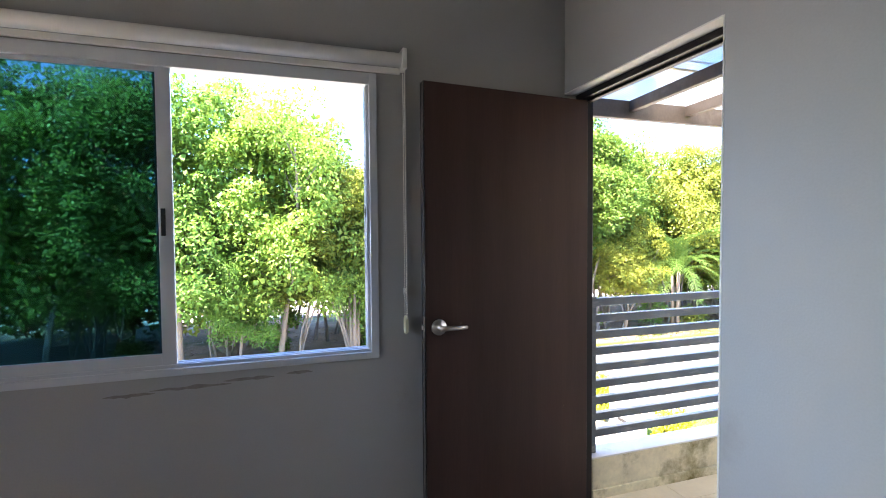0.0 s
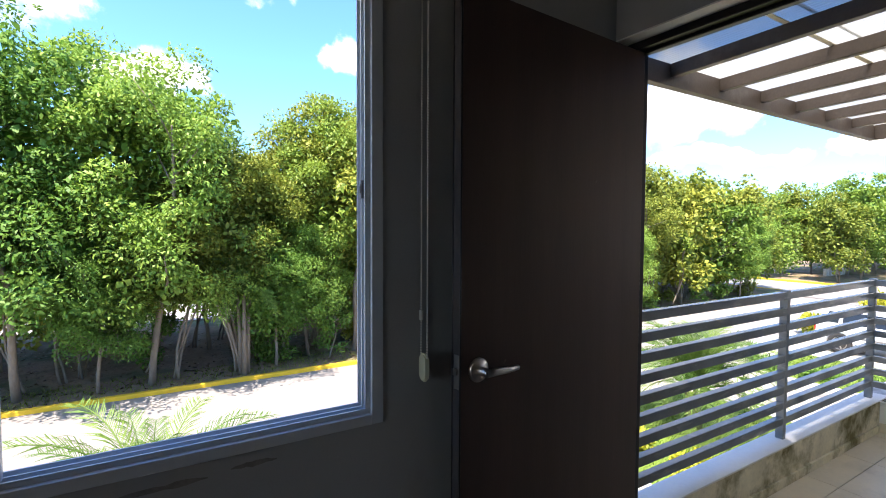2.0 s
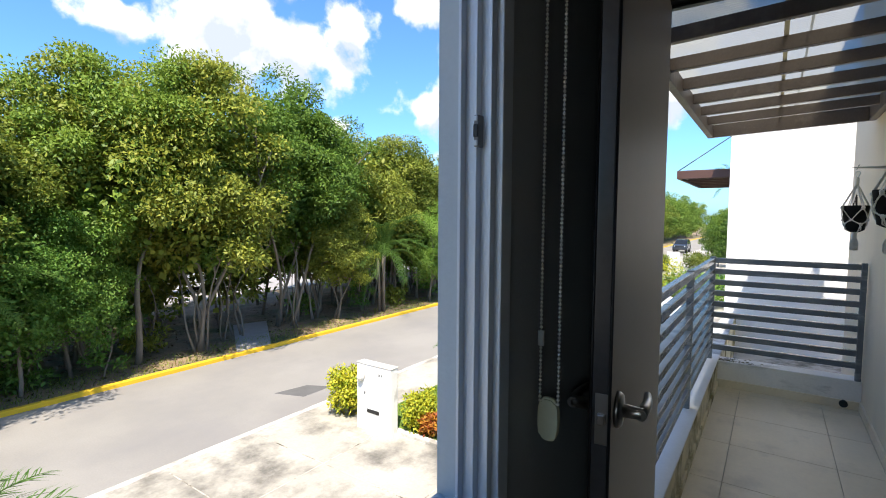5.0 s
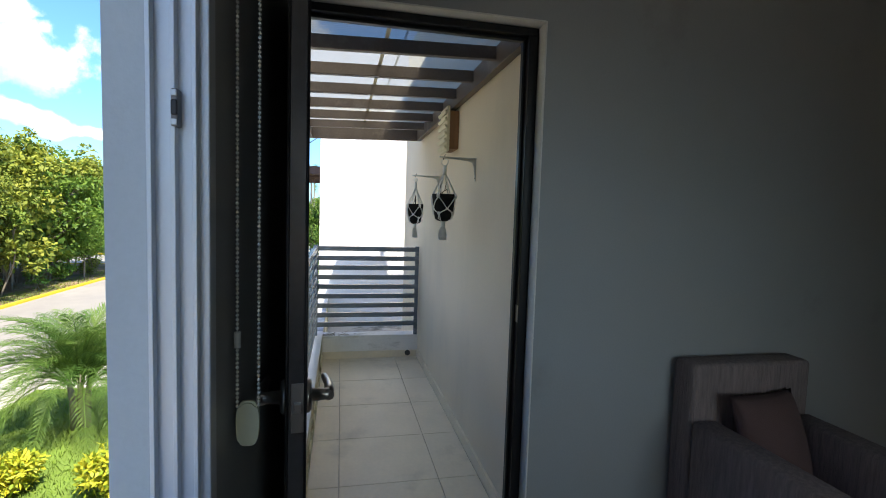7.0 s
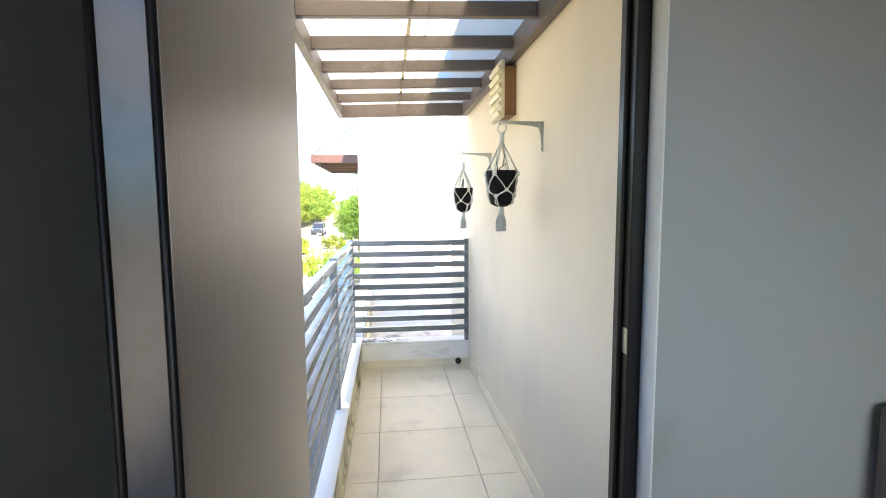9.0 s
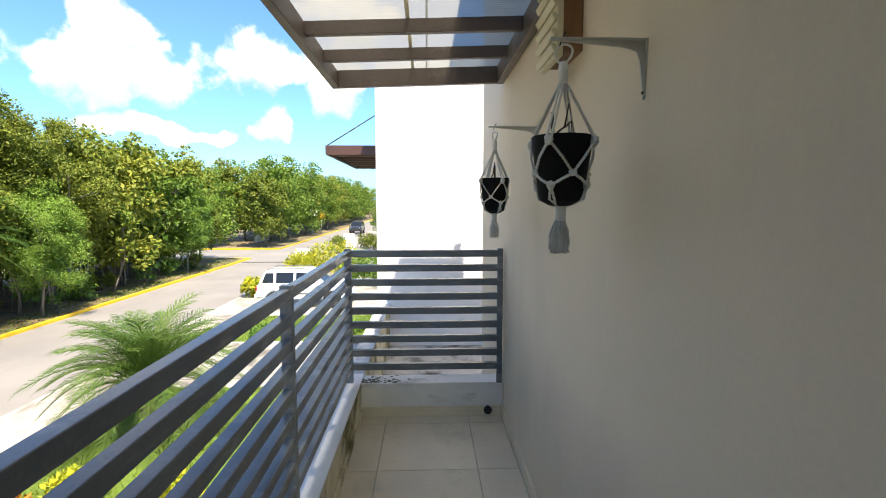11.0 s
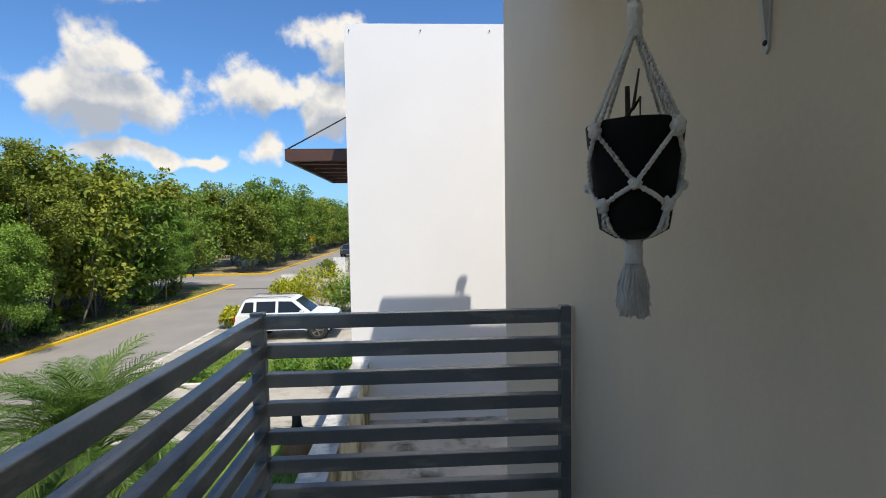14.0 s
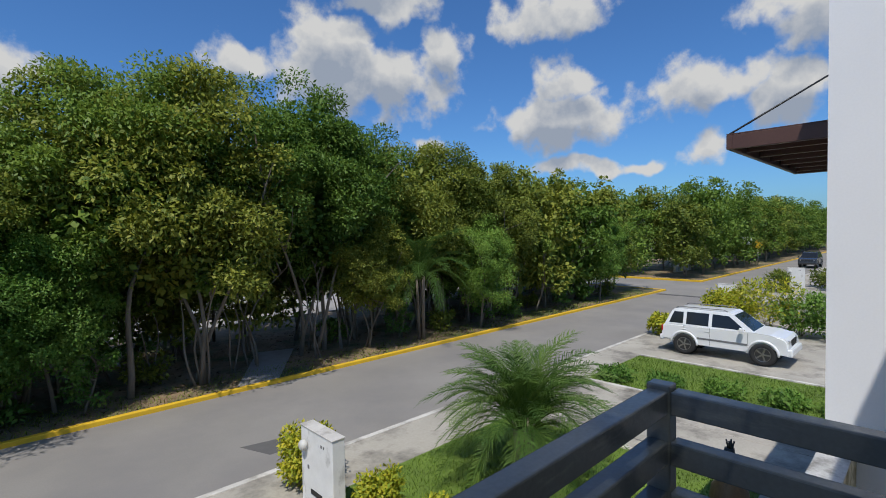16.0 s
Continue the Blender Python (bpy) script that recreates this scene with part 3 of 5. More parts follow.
for side in (1, -1):
    y = 0.02 if side == 1 else -0.018
    bm = bmesh.new()
    lathe(bm, [(0.036, 0), (0.036, 0.006), (0.031, 0.012), (0.014, 0.014), (0.012, 0.045), (0.012, 0.05)], 24,
          pose(DW - 0.065, y, 1.0) @ Matrix.Rotation(radians(-90 * side), 4, "X"))
    h = part("handle", bm, M["chrome"], door, "satin steel lever handle")
    bm = bmesh.new()
    tube(bm, [(DW - 0.055, y + side * 0.047, 1.0), (DW - 0.09, y + side * 0.05, 1.001), (DW - 0.14, y + side * 0.05, 0.999),
              (DW - 0.185, y + side * 0.044, 0.998)], [0.0115, 0.011, 0.0095, 0.008], 12)
    part("lever", bm, M["chrome"], h)

# armchair by the east wall
chair = thing("armchair", (1.5, 0.69, 0), "taupe upholstered armchair with a square back beside the wall", "armchair")


def cpart(name, r, material, b=0.03, m=None, label=""):
    bm = bmesh.new()
    box(bm, *r, b)
    if m is not None:
        bmesh.ops.transform(bm, matrix=m, verts=bm.verts)
    ob = part(name, bm, material, chair, label)
    for p in ob.data.polygons:
        p.use_smooth = True
    return ob


cpart("backrest", (0.26, 0.385, -0.235, 0.335, 0.10, 0.825), M["fabric"], 0.02)
cpart("seat", (-0.36, 0.26, -0.125, 0.225, 0.12, 0.395), M["fabric"], 0.03)
cpart("arm", (-0.40, 0.26, 0.225, 0.337, 0.10, 0.60), M["fabric"], 0.02)
cpart("arm", (-0.40, 0.26, -0.237, -0.125, 0.10, 0.60), M["fabric"], 0.02)
for x in (-0.34, 0.32):
    for y in (-0.19, 0.29):
        bm = bmesh.new()
        tube(bm, [(x, y, 0.0), (x, y, 0.11)], [0.016, 0.024], 10)
        part("leg", bm, M["wood"], chair)
cush = thing("cushion", (1.62, 0.73, 0.395), "dusty red square cushion leaning in the armchair", "cushion")
bm = bmesh.new()
N = 14
grid = [[None] * (N + 1) for _ in range(N + 1)]
for sgn in (1, -1):
    for i in range(N + 1):
        for j in range(N + 1):
            u, v = 2 * i / N - 1, 2 * j / N - 1
            edge = abs(u) == 1 or abs(v) == 1
            if sgn == -1 and edge:
                continue
            t = 0.075 * ((1 - u * u) * (1 - v * v)) ** 0.45
            grid[i][j] = (grid[i][j] if sgn == -1 and edge else bm.verts.new((sgn * t, 0.2 * u * (1 - 0.06 * (1 - v * v)), 0.2 + 0.2 * v * (1 - 0.06 * (1 - u * u)))))
    for i in range(N):
        for j in range(N):
            q = (grid[i][j], grid[i + 1][j], grid[i + 1][j + 1], grid[i][j + 1])
            bm.faces.new(q).smooth = True
bmesh.ops.transform(bm, matrix=pose(-0.02, 0, 0.0, 0, 20, 8) @ Matrix.Scale(0.86, 4), verts=bm.verts)
ob = part("cushion_body", bm, M["cushion"], cush)

# ---- balcony ----
structure("wall_balcony", boxes((2.05, 5.88, -2.64, 1.657, GROUND, 3.05), (2.05, 5.88, 0.935, 1.657, 3.05, 3.3)), M["cream"], "cream painted outer house wall along the balcony")
structure("wall_house_front", boxes((-2.74, 2.05, 2.5, 2.735, GROUND, -0.151), (-2.74, 2.05, -2.64, 2.735, 2.901, 3.1)), M["white"], "white lower front of the house and roof edge")
structure("balcony_slab", boxes((2.05, 4.85, 1.657, 2.70, -0.25, -0.012), (2.05, 2.09, 2.55, 2.70, -0.012, 0.0)), M["grout"], "concrete slab under the balcony tiles")
structure("curb_front", boxes((2.05, 7.1, 2.567, 2.692, -0.5, 0.215), bevel=0.006), M["curb"], "water-stained low balcony curb")
structure("curb_cap_far", boxes((4.86, 7.1, 2.562, 2.697, 0.215, 0.225), bevel=0.003), M["weathered"], "weathered grey top of the boundary wall")
structure("curb_cap", boxes((2.05, 4.86, 2.562, 2.697, 0.215, 0.225), bevel=0.003), M["curbtop"], "painted top of the balcony curb")
structure("curb_end", boxes((4.70, 4.85, 1.657, 2.565, -0.3, 0.217), bevel=0.006), M["curbend"], "low end curb of the balcony")
structure("roof_slab_low", boxes((4.85, 7.1, -2.6, 2.567, -0.45, -0.27)), M["roofslab"], "stained lower roof slab between the houses")
structure("skirting", boxes((2.05, 4.70, 1.657, 1.670, 0.0, 0.07)), M["tile"], "low tile skirting along the balcony wall")
structure("skirting_end", boxes((4.688, 4.70, 1.670, 2.567, 0.0, 0.065), bevel=0.002), M["tile"], "low tile skirting on the end curb")
structure("skirting_front", boxes((2.05, 4.688, 2.555, 2.567, 0.0, 0.05), bevel=0.002), M["curb"], "dirty tile skirting on the front curb")
rm = random.Random(21)
bm = bmesh.new()
for k in range(110):
    x, y, r = 4.712 + abs(rm.gauss(0, 0.05)), 2.56 - abs(rm.gauss(0, 0.13)), rm.uniform(0.003, 0.013)
    ph = rm.uniform(0, 6)
    prism(bm, [(x + r * (0.7 + 0.4 * math.sin(2 * a + ph)) * math.cos(a), y + r * (0.7 + 0.4 * math.cos(3 * a + ph)) * math.sin(a)) for a in (6.283 * q / 9 for q in range(9))], "z", 0.216, 0.2178 + 0.0001 * (k % 9))
structure("moss_patch", bm, M["moss"], "dark brown moss in the corner of the curb")
drain = thing("drain_spout", (4.685, 1.757, 0.04), "black drain pipe mouth in the end curb", "drain")
bm = bmesh.new()
tube(bm, [(-0.012, 0, 0), (0.02, 0, 0)], 0.026, 16)
part("pipe", bm, M["tank"], drain)

rail = thing("balcony_railing", (4.70, 2.63, 0.225), "dark grey steel railing with flat horizontal bars on the balcony curb", "railing")
RT = 1.067


def rpart(name, r, b=0.003):
    bm = bmesh.new()
    box(bm, r[0] - 4.70, r[1] - 4.70, r[2] - 2.63, r[3] - 2.63, r[4] - 0.225, r[5] - 0.225, b)
    return part(name, bm, M["steel"], rail)


for x in (2.09, 3.41, 4.70):
    rpart("post", (x - 0.016, x + 0.016, 2.609, 2.651, 0.225, RT + 0.008))
rpart("post", (4.684, 4.718, 1.668, 1.702, 0.217, RT + 0.008))
for k in range(9):
    z = RT - 0.022 - 0.0895 * k
    for a, b in ((2.106, 3.394), (3.426, 4.684)):
        rpart("rail", (a, b, 2.612, 2.648, z - 0.021, z + 0.021))
    rpart("rail", (4.684, 4.718, 1.702, 2.609, z - 0.021, z + 0.021))

# canopy over the balcony
can = thing("balcony_canopy", (2.06, 1.68, 2.09), "brown steel canopy with translucent corrugated sheet over the balcony", "canopy")


FALL = Matrix.Rotation(radians(-2.0), 4, "X")  # slight fall towards the street


def kpart(name, r, material=None, b=0.003, label=""):
    bm = bmesh.new()
    box(bm, r[0] - 2.06, r[1] - 2.06, r[2] - 1.68, r[3] - 1.68, r[4] - 2.09, r[5] - 2.09, b)
    bmesh.ops.transform(bm, matrix=FALL, verts=bm.verts)
    return part(name, bm, material or M["canopy"], can, label)


kpart("beam", (2.055, 4.79, 2.675, 2.715, 2.09, 2.19))
kpart("beam", (2.055, 4.79, 1.664, 1.705, 2.09, 2.19))
kpart("beam", (4.75, 4.79, 1.705, 2.675, 2.09, 2.19))
for k in range(7):
    x = 4.37 - 0.398 * k
    if x > 2.07:
        kpart("joist", (x - 0.018, x + 0.018, 1.705, 2.675, 2.128, 2.188))


def sheet_mat():
    m = bpy.data.materials.new("corrugated_polycarbonate")
    m.use_nodes = True
    n, l = m.node_tree.nodes, m.node_tree.links
    p = n["Principled BSDF"]
    p.inputs["Roughness"].default_value = 0.35
    p.inputs["Base Color"].default_value = (0.62, 0.62, 0.6, 1)
    tl = n.new("ShaderNodeBsdfTranslucent")
    tl.inputs["Color"].default_value = (0.56, 0.55, 0.51, 1)
    tp = n.new("ShaderNodeBsdfTransparent")
    tp.inputs["Color"].default_value = (0.66, 0.68, 0.68, 1)
    a, b = n.new("ShaderNodeMixShader"), n.new("ShaderNodeMixShader")
    a.inputs[0].default_value = 0.78
    b.inputs[0].default_value = 0.52
    l.new(p.outputs[0], a.inputs[1])
    l.new(tl.outputs[0], a.inputs[2])
    l.new(a.outputs[0], b.inputs[1])
    l.new(tp.outputs[0], b.inputs[2])
    l.new(b.outputs[0], n["Material Output"].inputs["Surface"])
    return m


M["sheet"] = sheet_mat()
bm = bmesh.new()
cols = 130
for y0, y1 in ((0.0, 0.46), (0.45, 1.05)):
    row = []
    zz = 0.104 + (0.003 if y0 else 0)
    for i in range(cols * 2 + 1):
        x = -0.005 + 2.75 * i / (cols * 2)
        z = zz + (0.003 if i % 2 else 0)
        row.append((bm.verts.new((x, y0, z)), bm.verts.new((x, y1, z))))
    for (a, b), (c, d) in zip(row, row[1:]):
        bm.faces.new((a, c, d, b))
bmesh.ops.transform(bm, matrix=FALL, verts=bm.verts)
sheet = part("sheet", bm, M["sheet"], can, "weathered translucent corrugated sheet")
so = sheet.modifiers.new("thick", "SOLIDIFY")
so.thickness = 0.0015

kpart("seam_strip", (2.06, 4.75, 2.21, 2.228, 2.1885, 2.1925), M["beige"], 0.0005, "yellowed seam strip under the sheet")

# ---- outside ground ----
structure("ground", boxes((-400, 500, -300, 600, GROUND - 0.6, GROUND - 0.14)), M["ground"], "flat ground to the horizon")
structure("road", boxes((-120, 240, 11.2, 16.42, GROUND - 0.15, GROUND)), M["asphalt"], "grey asphalt street")
structure("road_side", boxes((41.0, 48.5, 16.42, 60, GROUND - 0.15, GROUND - 0.002)), M["asphalt"], "asphalt side street")
structure("road_back", boxes((-120, 41.0, 27.0, 34.0, GROUND - 0.12, GROUND + 0.13)), M["path"], "pale street behind the trees")
structure("verge_far", boxes((-120, 40.6, 16.58, 26.98, GROUND - 0.14, GROUND + 0.08)), M["soil"], "leaf-littered soil under the trees")
structure("verge_island", boxes((49.1, 240, 16.6, 40, GROUND - 0.14, GROUND + 0.08)), M["soil"], "soil of the far planted verge")
structure("kerb_yellow", boxes((-120, 40.6, 16.42, 16.58, GROUND - 0.14, GROUND + 0.12), (40.6, 40.76, 16.42, 27, GROUND - 0.14, GROUND + 0.12),
                               (48.95, 49.1, 16.44, 40, GROUND - 0.14, GROUND + 0.12), (49.1, 240, 16.44, 16.6, GROUND - 0.14, GROUND + 0.12), bevel=0.02),
          M["yellow"], "yellow painted kerb")
structure("kerb_near", boxes((-120, 240, 11.06, 11.2, GROUND - 0.14, GROUND + 0.035), bevel=0.01), M["edge"], "worn white concrete edge of the street")
structure("driveway", boxes((-120, 240, 2.74, 11.06, GROUND - 0.14, GROUND + 0.02)), M["concrete"], "stained pale concrete forecourt")

# lawns, path, patches
def slab(name, outline, z0, z1, material, label):
    bm = bmesh.new()
    prism(bm, outline, "z", z0, z1)
    return structure(name, bm, material, label)


LAWNS = ((7.85, 13.2, 4.3, 9.55), (17.0, 20.7, 3.2, 9.7))
for k, (x0, x1, y0, y1) in enumerate(LAWNS):
    slab("lawn_%d" % (k + 1), [(x0, y0), (x1, y0), (x1, y1), (x0, y1)], GROUND + 0.0, GROUND + 0.06, M["lawn"], "green lawn in the forecourt")
    structure("lawn_edge_%d" % (k + 1), boxes((x0 - 0.14, x0, y0, y1, GROUND, GROUND + 0.1), (x0 - 0.14, x1, y0 - 0.12, y0, GROUND, GROUND + 0.1),
              (x1, x1 + 0.12, y0 - 0.12, y1, GROUND, GROUND + 0.1), bevel=0.012), M["edge"], "white concrete lawn edging")
slab("path", [(9.1, 16.6), (10.4, 16.6), (12.6, 20.0), (11.3, 20.4)], GROUND + 0.04, GROUND + 0.1, M["path"], "grey concrete footpath into the trees")
slab("road_patch", [(7.7, 12.7), (8.6, 12.5), (8.9, 11.9), (8.0, 11.9)], GROUND - 0.01, GROUND + 0.004, M["patch"], "dark repaired patch in the street")
slab("road_hump", [(38.3, 11.6), (38.7, 11.6), (38.7, 16.2), (38.3, 16.2)], GROUND - 0.01, GROUND + 0.03, M["patch"], "dark speed bump across the street")
slab("drive_joint", [(13.9, 3.0), (13.93, 3.0), (13.93, 10.9), (13.9, 10.9)], GROUND, GROUND + 0.024, M["patch"], "dark joint in the concrete")
for k, x in enumerate((4.2, 6.0, 15.5)):
    structure("slab_joint_%d" % (k + 1), boxes((x, x + 0.02, 2.8, 10.9, GROUND, GROUND + 0.0235)), M["roofslab"], "dark joint in the concrete")
for k, y in enumerate((4.6, 6.7, 8.9)):
    structure("cross_joint_%d" % (k + 1), boxes((-6, 7.6, y, y + 0.02, GROUND, GROUND + 0.0232)), M["roofslab"], "dark joint in the concrete")

# ---- neighbouring house ----
nb = thing("neighbour_house", (7.1, 2.7, GROUND), "white plastered neighbouring house with a brown steel awning", "house")


def npart(name, rows, material, parent=nb, b=0.0, label=""):
    bm = bmesh.new()
    for r in rows:
        box(bm, r[0] - 7.1, r[1] - 7.1, r[2] - 2.7, r[3] - 2.7, r[4] - GROUND, r[5] - GROUND, b)
    return part(name, bm, material, parent, label)


npart("wall", [(7.1, 14.5, -4.0, 2.70, GROUND, 2.915)], M["white"])
npart("roof", [(7.25, 14.4, -3.9, 2.55, 2.89, 2.94)], M["white"], b=0.004)
for y in (2.66, 2.1, 1.55):
    npart("spout", [(7.09, 7.101, y - 0.004, y + 0.004, 2.855, 2.867)], M["tank"], b=0.003)
aw = npart("awning", [(8.03, 10.6, 3.40, 3.44, 1.97, 2.08), (8.03, 8.07, 2.70, 3.40, 1.97, 2.08), (10.56, 10.6, 2.70, 3.40, 1.97, 2.08)], M["awning"], b=0.003, label="brown steel awning")
for k in range(6):
    x = 8.45 + 0.4 * k
    npart("slat", [(x, x + 0.04, 2.70, 3.40, 1.99, 2.07)], M["awning"], aw)
npart("sheet", [(8.03, 10.6, 2.70, 3.44, 2.082, 2.09)], M["awning"], aw)
bm = bmesh.new()
tube(bm, [(8.05 - 7.1, 3.42 - 2.7, 2.09 - GROUND), (9.1 - 7.1, 0.01, 2.78 - GROUND)], 0.008, 6)
part("cable", bm, M["tank"], nb)

# a small lamp on the roof edge of this house
fit_ob = thing("roof_fitting", (5.8, 0.955, 3.3), "small lamp fitting on a stem on the roof", "lamp")
bm = bmesh.new()
tube(bm, [(0, 0, 0), (0, 0, 0.225)], 0.011, 8)
part("stem", bm, M["tank"], fit_ob)
bm = bmesh.new()
box(bm, -0.028, 0.028, -0.034, 0.034, -0.03, 0.03, 0.01, pose(0.01, 0.012, 0.235, 0, -35))
part("head", bm, M["tank"], fit_ob)

# ---- hanging planters ----
def planter(at, s, sz, yaw):
    p = thing("hanging_planter", at, "black plastic pot in a white knotted rope hanger", "planter", "hanging planters")
    p.matrix_basis = pose(*at, 0, 0, yaw) @ Matrix.Diagonal((s, s, sz, 1))
    # the origin is at the hook, top of the ring
    rim, bot, rr, rb = -0.205, -0.352, 0.073, 0.051
    bm = bmesh.new()
    lathe(bm, [(0.0005, bot - 0.013), (rb * 0.55, bot - 0.009), (rb - 0.006, bot), (rb, bot + 0.003), (rb + 0.002, bot + 0.012), (rr - 0.004, rim - 0.03), (rr - 0.003, rim - 0.028), (rr, rim - 0.002), (rr - 0.001, rim),
               (rr - 0.006, rim), (rr - 0.008, rim - 0.02), (0.02, rim - 0.024), (0.0005, rim - 0.024)], 40)
    part("pot", bm, M["blackplastic"], p)
    bm = bmesh.new()
    pts = [(0.021 * math.cos(a), 0.004 * math.sin(a * 2), -0.022 + 0.021 * math.sin(a)) for a in (2 * math.pi * k / 24 for k in range(25))]
    tube(bm, pts, 0.0028, 8)
    part("ring", bm, M["blind"], p, "cream ring")

    def blob(c, r, squash=1.0, seed=0):
        bm = bmesh.new()
        bmesh.ops.create_icosphere(bm, subdivisions=3, radius=r, matrix=Matrix.Translation(c))
        for v in bm.verts:
            d = v.co - Vector(c)
            k = 1 + 0.26 * noise.noise(d * (1.6 / r) + Vector((seed, 3, 1))) + 0.16 * math.sin((d.x + d.z * 1.4 + d.y * (0.6 if seed % 2 else -0.6)) * 5.2 / r)
            v.co = Vector(c) + Vector((d.x * k, d.y * k, d.z * k * squash))
        for f in bm.faces:
            f.smooth = True
        part("knot", bm, M["rope"], p)

    def twine(pts, r):
        """Two strands twisted round one another along a line."""
        bm = bmesh.new()
        fine = []
        for a, b in zip(pts, pts[1:]):
            a, b = Vector(a), Vector(b)
            n = max(2, int((b - a).length / 0.0042))
            fine += [a.lerp(b, i / n) for i in range(n)]
        fine.append(Vector(pts[-1]))
        for ph in (0, math.pi):
            line = []
            for i, q in enumerate(fine):
                d = (fine[min(i + 1, len(fine) - 1)] - fine[max(i - 1, 0)]).normalized()
                u = d.cross(Vector((0.3, 0.2, 0.9)))
                u = u.normalized() if u.length > 0.05 else Vector((1, 0, 0))
                w = d.cross(u)
                t = i * 1.75 + ph
                line.append(q + 0.42 * r * (math.cos(t) * u + math.sin(t) * w))
            tube(bm, line, r * 0.68, 5)
        part("cord", bm, M["rope"], p)

    bm = bmesh.new()
    lathe(bm, [(0.006, -0.088), (0.012, -0.086), (0.0105, -0.076), (0.0125, -0.068), (0.0105, -0.06), (0.0125, -0.052), (0.010, -0.042), (0.005, -0.038)], 14)
    part("top_wrap", bm, M["rope"], p)

    def rad(z):
        return rb + (rr - rb) * (z - bot) / (rim - bot)

    zk, zm, zl = rim - 0.014, rim - 0.085, rim - 0.112
    for q in range(4):
        a = q * math.pi / 2
        ca, sa = math.cos(a), math.sin(a)
        ra = rad(zk) + 0.008
        k1 = (ra * ca, ra * sa, zk)
        blob(k1, 0.0098, 1.25, q)
        for off in (-0.006, 0.0065):
            twine([(0.007 * ca - off * 0.5 * sa, 0.007 * sa + off * 0.5 * ca, -0.085), (ra * ca - off * sa, ra * sa + off * ca, zk + 0.006)], 0.0034)
        rl = rad(zl) + 0.007
        k3 = (rl * ca, rl * sa, zl)
        blob(k3, 0.009, 1.1, q + 9)
        for sgn in (1, -1):
            b = a + sgn * math.pi / 4
            rm = rad(zm) + 0.006
            k2 = (rm * math.cos(b), rm * math.sin(b), zm)
            c = a + sgn * math.pi / 8
            rc = rad((zk + zm) / 2) + 0.007
            twine([k1, (rc * math.cos(c), rc * math.sin(c), (zk + zm) / 2), k2], 0.0038)
            rc = rad((zl + zm) / 2) + 0.007
            twine([k2, (rc * math.cos(c), rc * math.sin(c), (zl + zm) / 2), k3], 0.0038)
            if sgn == 1:
                blob(k2, 0.009, 0.9, q + 20)
        for off in (-0.006, 0.006):
            ru = rb + 0.004
            twine([k3, (ru * ca - off * sa, ru * sa + off * ca, bot + 0.006), (0.6 * ru * ca, 0.6 * ru * sa, bot - 0.005), (0.008 * ca, 0.008 * sa, bot - 0.012)], 0.0038)
    bm = bmesh.new()
    lathe(bm, [(0.008, bot - 0.046), (0.0145, bot - 0.044), (0.013, bot - 0.036), (0.0145, bot - 0.028), (0.013, bot - 0.02), (0.0145, bot - 0.012), (0.008, bot - 0.005)], 16)
    part("wrap", bm, M["rope"], p)
    rs = random.Random(5)
    bm = bmesh.new()
    for k in range(420):
        a, r1 = rs.uniform(0, 6.283), rs.uniform(0.0, 1) ** 0.5
        ln = rs.uniform(0.058, 0.08)
        lump = 1 + 0.22 * math.sin(3 * a + 1.0) + 0.12 * math.sin(7 * a)
        line = []
        for i in range(6):
            f = i / 5
            r = (0.0105 + 0.0115 * math.sin(min(1, f * 1.4) * 1.57) * lump) * r1
            wob = 0.0034 * math.sin(f * 14 + k * 1.7) * f
            turn = a + 0.35 * f * math.sin(k * 0.37)
            line.append(((r + wob) * math.cos(turn), (r + wob) * math.sin(turn), bot - 0.042 - ln * f))
        tube(bm, line, [0.0012, 0.0014, 0.0015, 0.0015, 0.0014, 0.0009], 3)
    part("tassel", bm, M["rope"], p, "frayed white rope tassel")
    bm = bmesh.new()
    tube(bm, [(0.01, 0.01, rim - 0.03), (0.006, 0.012, rim + 0.01), (-0.012, 0.015, rim + 0.02), (-0.02, 0.012, rim + 0.07)], [0.004, 0.003, 0.0026, 0.0014], 6)
    tube(bm, [(-0.012, 0.015, rim + 0.018), (-0.03, 0.02, rim + 0.03), (-0.034, 0.024, rim - 0.012)], [0.002, 0.0018, 0.001], 6)
    tube(bm, [(0.03, -0.02, rim - 0.03), (0.034, -0.02, rim + 0.062)], [0.005, 0.004], 6)
    part("dry_stem", bm, M["dryplant"], p, "dry brown plant stem")
    return p


